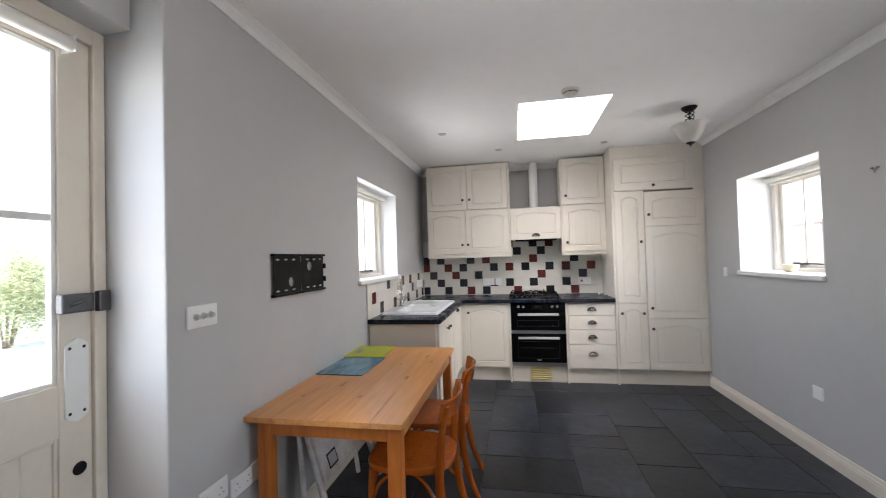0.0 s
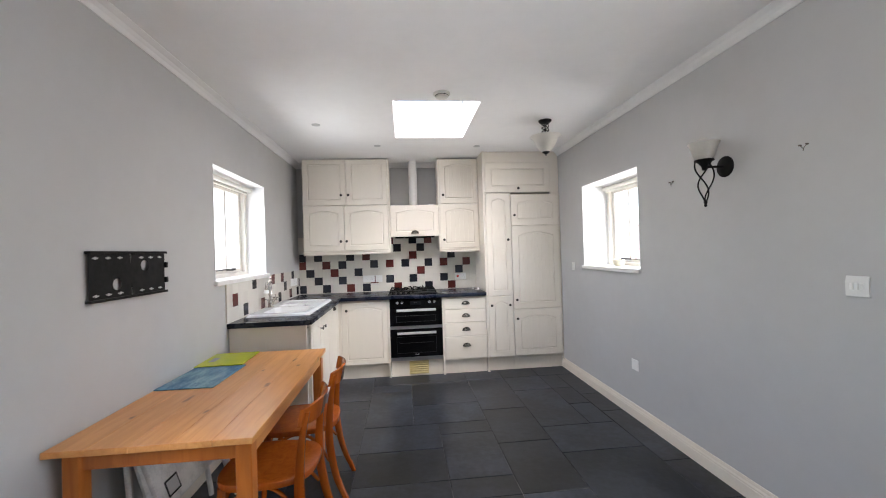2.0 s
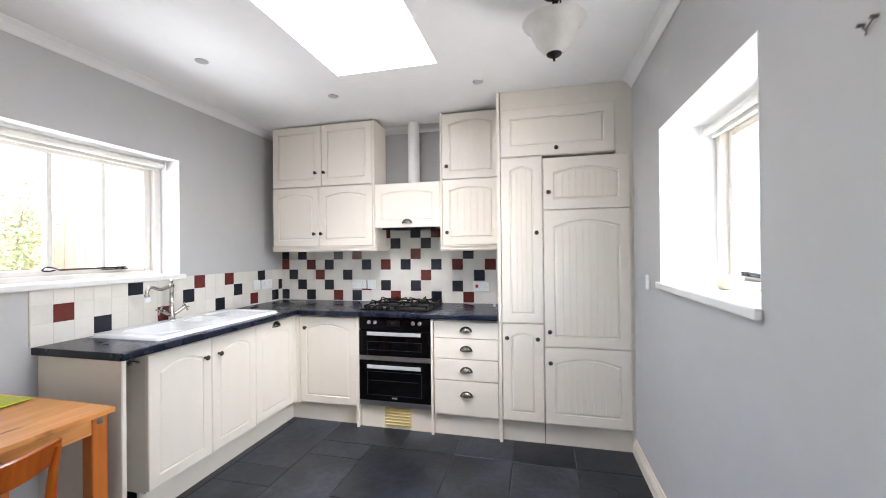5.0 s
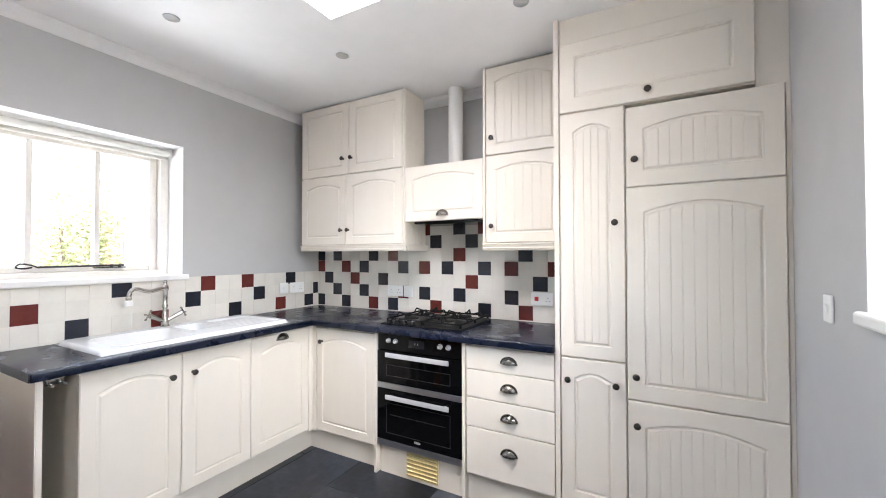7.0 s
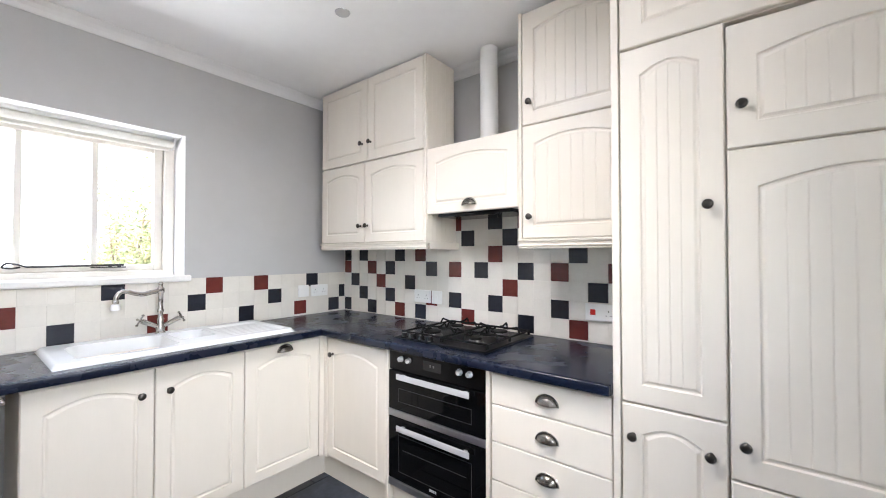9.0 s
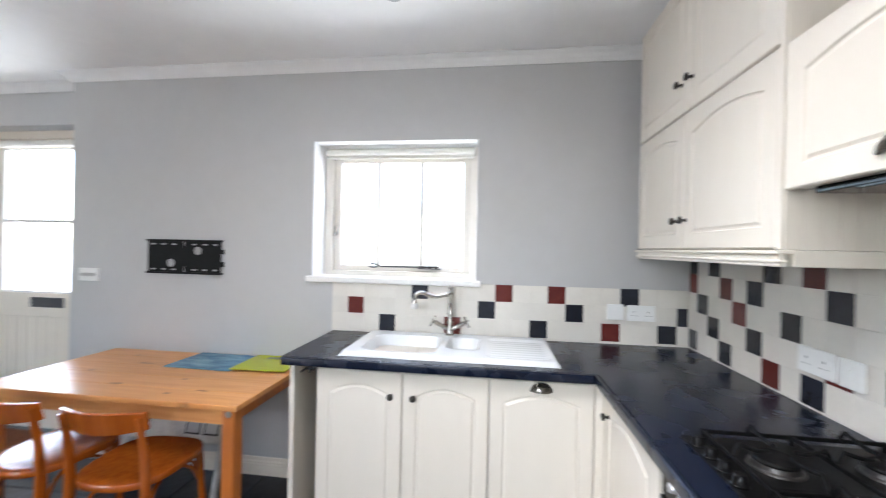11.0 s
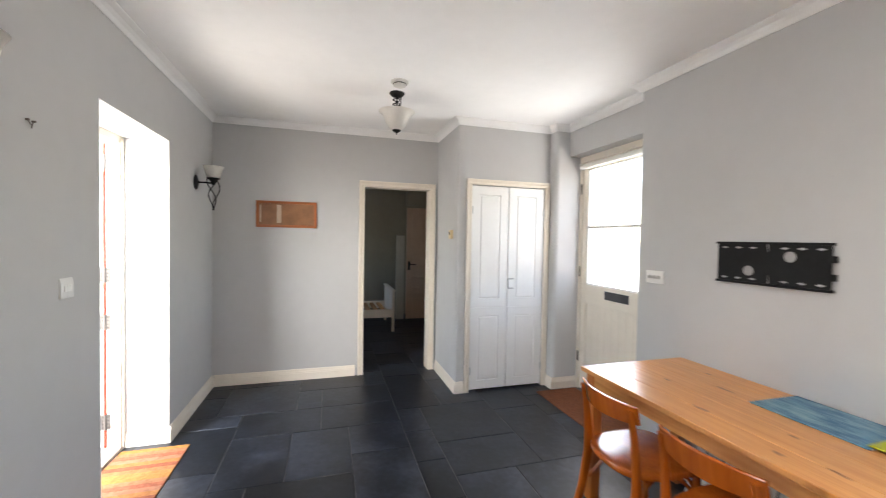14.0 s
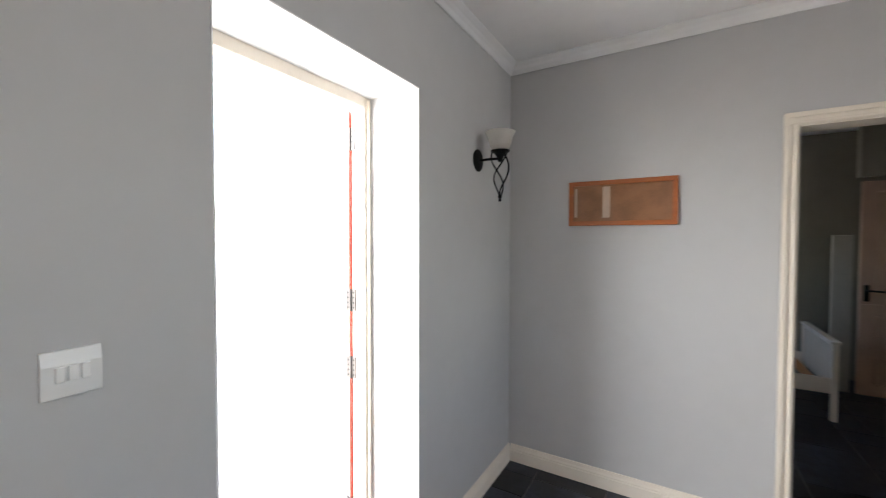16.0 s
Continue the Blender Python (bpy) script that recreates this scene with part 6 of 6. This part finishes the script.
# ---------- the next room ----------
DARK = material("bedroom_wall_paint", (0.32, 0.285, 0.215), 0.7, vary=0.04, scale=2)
RY0, RX0, RX1 = -3.92, -1.66, 2.0
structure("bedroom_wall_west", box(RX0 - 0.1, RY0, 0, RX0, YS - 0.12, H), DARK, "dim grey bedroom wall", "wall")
# unseen opening at y -2.95..-2.1, added to let daylight into the bedroom
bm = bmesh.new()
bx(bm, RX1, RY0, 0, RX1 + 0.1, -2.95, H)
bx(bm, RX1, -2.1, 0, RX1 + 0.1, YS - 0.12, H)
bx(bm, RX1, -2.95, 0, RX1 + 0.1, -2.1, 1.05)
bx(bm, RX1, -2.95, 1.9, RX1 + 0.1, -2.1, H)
structure("bedroom_wall_east", bm, DARK, "dim grey bedroom wall with an unseen opening added for light", "wall")
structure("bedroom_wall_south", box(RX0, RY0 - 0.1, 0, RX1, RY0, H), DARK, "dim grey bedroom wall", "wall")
structure("bedroom_ceiling", box(RX0 - .1, RY0 - .1, H, RX1 + .1, YS - 0.121, H + 0.1), CEIL, "white bedroom ceiling", "ceiling")
bd = thing("bed", (0.75, -3.05, 0), "white child's bed frame with bare wooden slats", "bed")
BEDW = material("white_bed_paint", (0.86, 0.76, 0.62), 0.4, vary=0.03)
SLATW = wood("bed_slat_pine", (0.60, 0.30, 0.11), (0.48, 0.22, 0.075), 0.5, axis=1, knots=False)
for y in (-2.60, -3.45):
    part("post", box(-0.115, y, 0, -0.075, y + 0.045, 0.62, 0.004), BEDW, bd)
    part("post", box(1.60, y, 0, 1.64, y + 0.045, 0.80, 0.004), BEDW, bd)
    part("side_rail", box(-0.075, y + 0.008, 0.22, 1.60, y + 0.033, 0.345, 0.004), BEDW, bd)
part("footboard", box(-0.107, -3.405, 0.24, -0.083, -2.60, 0.60, 0.003), BEDW, bd)
part("foot_cap", box(-0.125, -3.465, 0.62, -0.065, -2.545, 0.642, 0.005), BEDW, bd)
part("headboard", box(1.608, -3.405, 0.24, 1.632, -2.60, 0.80, 0.003), BEDW, bd)
for k in range(14):
    part("slat", box(0.0 + k * 0.115, -3.43, 0.30, 0.07 + k * 0.115, -2.575, 0.318, 0.002), SLATW, bd)
b3 = thing("door_3", (-0.80, -3.37, 0), "pinkish-brown panelled bedroom door with a black lever handle", "door")
b3["kind"] = "structure"
PINKD = material("bedroom_door_paint", (0.58, 0.39, 0.28), 0.5, vary=0.05)
to3 = lambda u, v, w: Vector((u, -3.41 + w, v))
for z0, z1 in ((0.02, 0.46), (0.46, 0.86), (0.86, 1.98)):
    part("panel", slab_door(bmesh.new(), to3, -1.215, -0.452, z0, z1, 0.0, 0, 0.095, 0.04), PINKD, b3)
bm = bmesh.new()
bx(bm, -0.515, -3.3698, 0.885, -0.475, -3.362, 1.035, 0.002)
tube(bm, [(-0.495, -3.362, 0.985), (-0.495, -3.325, 0.985), (-0.53, -3.318, 0.985), (-0.61, -3.318, 0.982)], 0.009, 8)
part("lever_handle", bm, IRON, b3, "black lever handle", smooth=True)
bm = bmesh.new()
bx(bm, -0.448, -3.50, 0, -0.40, -3.38, 2.03, 0.003)
bx(bm, -1.27, -3.50, 0, -1.222, -3.38, 2.03, 0.003)
bx(bm, -1.222, -3.50, 1.985, -0.448, -3.38, 2.03, 0.003)
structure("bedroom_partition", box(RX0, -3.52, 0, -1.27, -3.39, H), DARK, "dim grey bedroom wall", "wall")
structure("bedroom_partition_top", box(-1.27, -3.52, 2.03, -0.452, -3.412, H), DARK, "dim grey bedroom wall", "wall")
bm.free()
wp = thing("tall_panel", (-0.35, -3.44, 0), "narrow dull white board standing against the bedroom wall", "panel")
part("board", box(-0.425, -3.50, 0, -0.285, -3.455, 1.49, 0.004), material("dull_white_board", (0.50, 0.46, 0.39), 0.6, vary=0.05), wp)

# ---------- outside ----------
PAVE = material("pale_paving", (0.50, 0.48, 0.44), 0.85, vary=0.12, scale=3, bump=0.2, bump_scale=20)
GRASS = material("pale_gravel", (0.46, 0.45, 0.41), 0.9, vary=0.15, scale=12, bump=0.6, bump_scale=60)
bm = bmesh.new()
for a in ((-400, -400, 400, -4.05), (-400, YN + 0.3, 400, 400), (-400, -4.05, -1.72, YN + 0.3), (XEO + .02, -4.05, 400, YN + 0.3)):
    bx(bm, a[0], a[1], -0.12, a[2], a[3], -0.03)
structure("ground", bm, GRASS, "pale gravel ground round the house", "ground")
structure("pavement_west", box(-30.0, -30.0, -0.029, -1.65, 30.0, -0.012), PAVE, "pale paving along the house", "pavement")
structure("pavement_east", box(XEO + .022, -30.0, -0.029, 40.0, 30.0, -0.012), PAVE, "pale paving along the house", "pavement")
BRK = material("pale_garden_brick", (0.52, 0.37, 0.31), 0.85, vary=0.2, scale=8, bump=0.3, bump_scale=40)
FENCE = material("red_stained_fence", (0.55, 0.27, 0.18), 0.8, vary=0.15, scale=5, stretch=(1, 1, 0.2))
fe = thing("garden_fence", (-4.6, 4.65, 0), "red-brown stained vertical board fence", "fence")
for k in range(28):
    x = -6.9 + k * 0.15
    h_ = 1.86 + 0.012 * ((k * 7) % 3)
    part("fence_board", box(x, 4.64, -0.012, x + 0.142, 4.66, h_), FENCE, fe)
for k in range(3):
    x = -6.8 + k * 2.0
    part("fence_post", box(x, 4.66, -0.012, x + 0.09, 4.74, 1.95), FENCE, fe)
sh = thing("outbuilding", (-2.0, 5.0, 0), "white rendered lean-to outbuilding beside the house", "outbuilding")
part("wall", box(-2.32, 4.02, -0.012, -1.70, 6.4, 2.3), REVEAL, sh)
bm = bmesh.new()
prism(bm, [(-2.46, 2.30), (-1.68, 2.50), (-1.68, 2.57), (-2.46, 2.37)], 3.96, 6.5, Matrix(((1, 0, 0, 0), (0, 0, 1, 0), (0, 1, 0, 0), (0, 0, 0, 1))))
part("roof", bm, material("grey_roof_felt", (0.16, 0.16, 0.16), 0.9, vary=0.1), sh)


LEAF = material("shrub_leaf", (0.28, 0.34, 0.16), 0.6, second=(0.40, 0.39, 0.20), scale=3)
BARK = material("shrub_bark", (0.22, 0.17, 0.12), 0.9, vary=0.2)


def shrub(x, y, h, r, n, seed, name="garden_shrub", label="leafy yellow-green garden shrub"):
    R = random.Random(seed)
    s = thing(name, (x, y, -0.03), label, "shrub", "garden shrubs")
    bm = bmesh.new()
    tips = []
    for k in range(7):
        a = R.uniform(0, 6.28)
        rr = R.uniform(0.3, 0.9) * r
        tip = (x + rr * math.cos(a), y + rr * math.sin(a), h * R.uniform(0.55, 0.95))
        tube(bm, curve([(x + .05 * math.cos(a), y + .05 * math.sin(a), -0.03), (x + rr * .4 * math.cos(a), y + rr * .4 * math.sin(a), tip[2] * .5), tip], 4), 0.025, 5, r2=0.006)
        tips.append(tip)
    part("trunk", bm, BARK, s)
    bm = bmesh.new()
    for k in range(n):
        t_ = R.choice(tips)
        c = Vector(t_) + Vector((R.gauss(0, r * .30), R.gauss(0, r * .30), R.gauss(-0.28, h * .22)))
        if c.z < 0.05:
            continue
        m = Matrix.Translation(c) @ Euler((R.uniform(0, 6), R.uniform(0, 6), R.uniform(0, 6))).to_matrix().to_4x4()
        l, w = R.uniform(0.018, 0.036), R.uniform(0.008, 0.015)
        vs = [bm.verts.new(m @ Vector(p)) for p in ((0, -l, 0), (w, 0, 0.01), (0, l, 0), (-w, 0, 0.01))]
        bm.faces.new(vs)
    cr = part("crown", bm, LEAF, s)
    cr["kind"] = "stuff"


shrub(-3.66, 4.12, 2.05, 0.27, 4200, 3)
shrub(-9.3, 5.6, 1.8, 0.95, 14000, 4)
for k in range(7):
    shrub(-13.5 + 0.4 * (k % 2), -9.0 + k * 2.6, 0.8 + 0.15 * (k % 3), 1.3, 2600, 20 + k, label="low leafy hedge shrub at the far edge of the garden")
ew = thing("garden_wall", (6.6, 9.0, 0), "pale pinkish brick garden wall with a stone coping", "wall")
part("brickwork", box(6.5, 4.2, -0.03, 6.72, 14.0, 1.95), BRK, ew)
part("coping", box(6.46, 4.18, 1.95, 6.76, 14.02, 2.02, 0.01), PAVE, ew)

# ---------- floor ----------
bm = box(-1.7, -4.0, -0.06, 2.32, 2.3, -0.004)
for f in bm.faces:
    f.material_index = 1
bx(bm, -1.7, 2.3, -0.06, 2.32, YN + 0.3, -0.004)
floor = structure("floor", bm, GROUT, "dark slate tiled floor, joints pale in the hall", "floor")
floor.data.materials.append(GROUTL)
rng = random.Random(7)
meshes = {}


def slate_mesh(w, l):
    key = (round(w, 2), round(l, 2))
    if key not in meshes:
        b = bmesh.new()
        x, y, c, h = w / 2 - 0.0022, l / 2 - 0.0022, 0.0022, 0.004
        lo = [b.verts.new((sx * x, sy * y, -0.005)) for sx, sy in ((-1, -1), (1, -1), (1, 1), (-1, 1))]
        mi = [b.verts.new((sx * x, sy * y, -0.0025)) for sx, sy in ((-1, -1), (1, -1), (1, 1), (-1, 1))]
        hi = [b.verts.new((sx * (x - c), sy * (y - c), 0)) for sx, sy in ((-1, -1), (1, -1), (1, 1), (-1, 1))]
        for p, q in ((lo, mi), (mi, hi)):
            for i in range(4):
                b.faces.new((p[i], p[(i + 1) % 4], q[(i + 1) % 4], q[i]))
        b.faces.new(hi)
        me = bpy.data.meshes.new("slate_tile")
        b.to_mesh(me)
        b.free()
        me.materials.append(SLATE)
        meshes[key] = me
    return meshes[key]


# random ashlar on a 0.2 m grid
U = 0.2
NX, NY = 20, 46
full = set()
for j in range(NY):
    for i in range(NX):
        if (i, j) in full:
            continue
        for a, b in rng.sample([(2, 3), (3, 2), (2, 2), (3, 2), (2, 4), (2, 1), (3, 3)], 7) + [(1, 2), (2, 1), (1, 1)]:
            cells = {(i + p, j + q) for p in range(a) for q in range(b)}
            if i + a <= NX and j + b <= NY and not cells & full:
                full |= cells
                ob = new("slate_tile", slate_mesh(a * U, b * U))
                ob.location = (-1.68 + (i + a / 2) * U, -4.02 + (j + b / 2) * U, rng.uniform(-0.0008, 0.0004))
                ob.rotation_euler = (rng.uniform(-.0007, .0007), rng.uniform(-.0007, .0007), 0)
                ob.parent = floor
                break

# ---------- wall tiles ----------
P = 0.0985
tile_me = {}


def tile_mesh(mat, w, h, axis):
    key = (mat.name, round(w, 3), round(h, 3), axis)
    if key not in tile_me:
        b = bmesh.new()
        a, c, e = w / 2 - 0.0005, h / 2 - 0.0005, 0.001
        pts = []
        for s, d in ((0, 0.0), (0, 0.0009), (e, 0.0015)):
            ring = []
            for su, sv in ((-1, -1), (1, -1), (1, 1), (-1, 1)):
                uu, vv = su * (a - s), sv * (c - s)
                ring.append(b.verts.new((uu, -d, vv) if axis == 'y' else (d, uu, vv)))
            pts.append(ring)
        for p_, q_ in zip(pts, pts[1:]):
            for i in range(4):
                b.faces.new((p_[i], p_[(i + 1) % 4], q_[(i + 1) % 4], q_[i]))
        b.faces.new(pts[-1])
        bmesh.ops.recalc_face_normals(b, faces=b.faces)
        me = bpy.data.meshes.new("tile")
        b.to_mesh(me)
        b.free()
        me.materials.append(mat)
        tile_me[key] = me
    return tile_me[key]


def tile(parent, mat, c, w, h, axis):
    ob = new("tile", tile_mesh(mat, w, h, axis))
    ob.location = c
    ob.parent = parent


# colours by column and row, north wall then west wall
BACK_R = {(-1, 6), (4, 6), (-4, 4), (2, 4), (-12, 3), (-9, 3), (-1, 3), (6, 3), (9, 3), (-8, 2), (3, 2), (-3, 1), (-6, 0), (0, 0), (7, 0)}
BACK_B = {(2, 6), (0, 5), (3, 5), (-12, 4), (-10, 4), (-6, 4), (7, 4), (-7, 3), (-3, 3), (1, 3), (4, 3), (-11, 2), (-5, 2), (8, 2), (-10, 1), (-7, 1), (-1, 1), (2, 1), (6, 1), (-12, 0), (-9, 0), (-4, 0), (4, 0)}
Z0 = 0.9795
PX = 0.0990
structure("tile_bed_north", box(XW + .001, YN - 0.009, ZW + .0005, 1.009, YN - .0004, 1.63), TGROUT, "pale grout between the wall tiles", "tiles")
for k in range(-12, 10):
    for r in range(0, 7):
        if r > 4 and not -1 <= k <= 5:
            continue
        xc = -0.006 + PX * k
        x0, x1 = max(XW + .008, xc - PX / 2), min(1.009, xc + PX / 2)
        if k == -12:
            x0 = XW + .008
        z0, z1 = Z0 + P * (r - .5), Z0 + P * (r + .5)
        z0 = max(z0, ZW + .001)
        z1 = min(z1, 1.63)
        if x1 - x0 < 0.012:
            continue
        mat = TILER if (k, r) in BACK_R else TILEB if (k, r) in BACK_B else TILEC
        tile(wall_north, mat, ((x0 + x1) / 2, YN - .009, (z0 + z1) / 2), x1 - x0, z1 - z0, 'y')
    xc = -0.006 + PX * k
for k in range(-12, 10):
    xc = -0.006 + PX * k
    x0, x1 = max(XW + .008, xc - PX / 2), min(1.009, xc + PX / 2)
    tile(wall_north, TILEC, ((x0 + x1) / 2, YN - .009, (ZW + .001 + Z0 - P / 2) / 2), x1 - x0, Z0 - P / 2 - ZW - .001, 'y')
WEST_R = {(0, 1), (6, 0), (9, 2), (12, 2), (15, 0)}
WEST_B = {(2, 0), (4, 2), (8, 1), (11, 0), (13, 1), (16, 2), (18, 0), (19, 1)}
PY = 0.0980
structure("tile_bed_west", box(XW + .0004, 2.995, ZW, XW + .009, YN - .0095, WW[2] - .033), TGROUT, "pale grout between the wall tiles", "tiles")
for n in range(-1, 20):
    yc = 3.144 + PY * n
    y0, y1 = max(2.995, yc - PY / 2), min(YN - .017, yc + PY / 2)
    for r in range(3):
        z0, z1 = 0.985 + P * (r - .5), min(1.241, 0.985 + P * (r + .5))
        under = WW[0] - .03 < yc < WW[1] + .03
        if under:
            z1 = min(z1, WW[2] - 0.032)
        mat = TILER if (n, r) in WEST_R else TILEB if (n, r) in WEST_B else TILEC
        tile(wall_west, mat, (XW + .009, (y0 + y1) / 2, (z0 + z1) / 2), y1 - y0, z1 - z0, 'x')
    z0, z1 = ZW + .001, 0.985 - P / 2
    tile(wall_west, TILEC, (XW + .009, (y0 + y1) / 2, (z0 + z1) / 2), y1 - y0, z1 - z0, 'x')
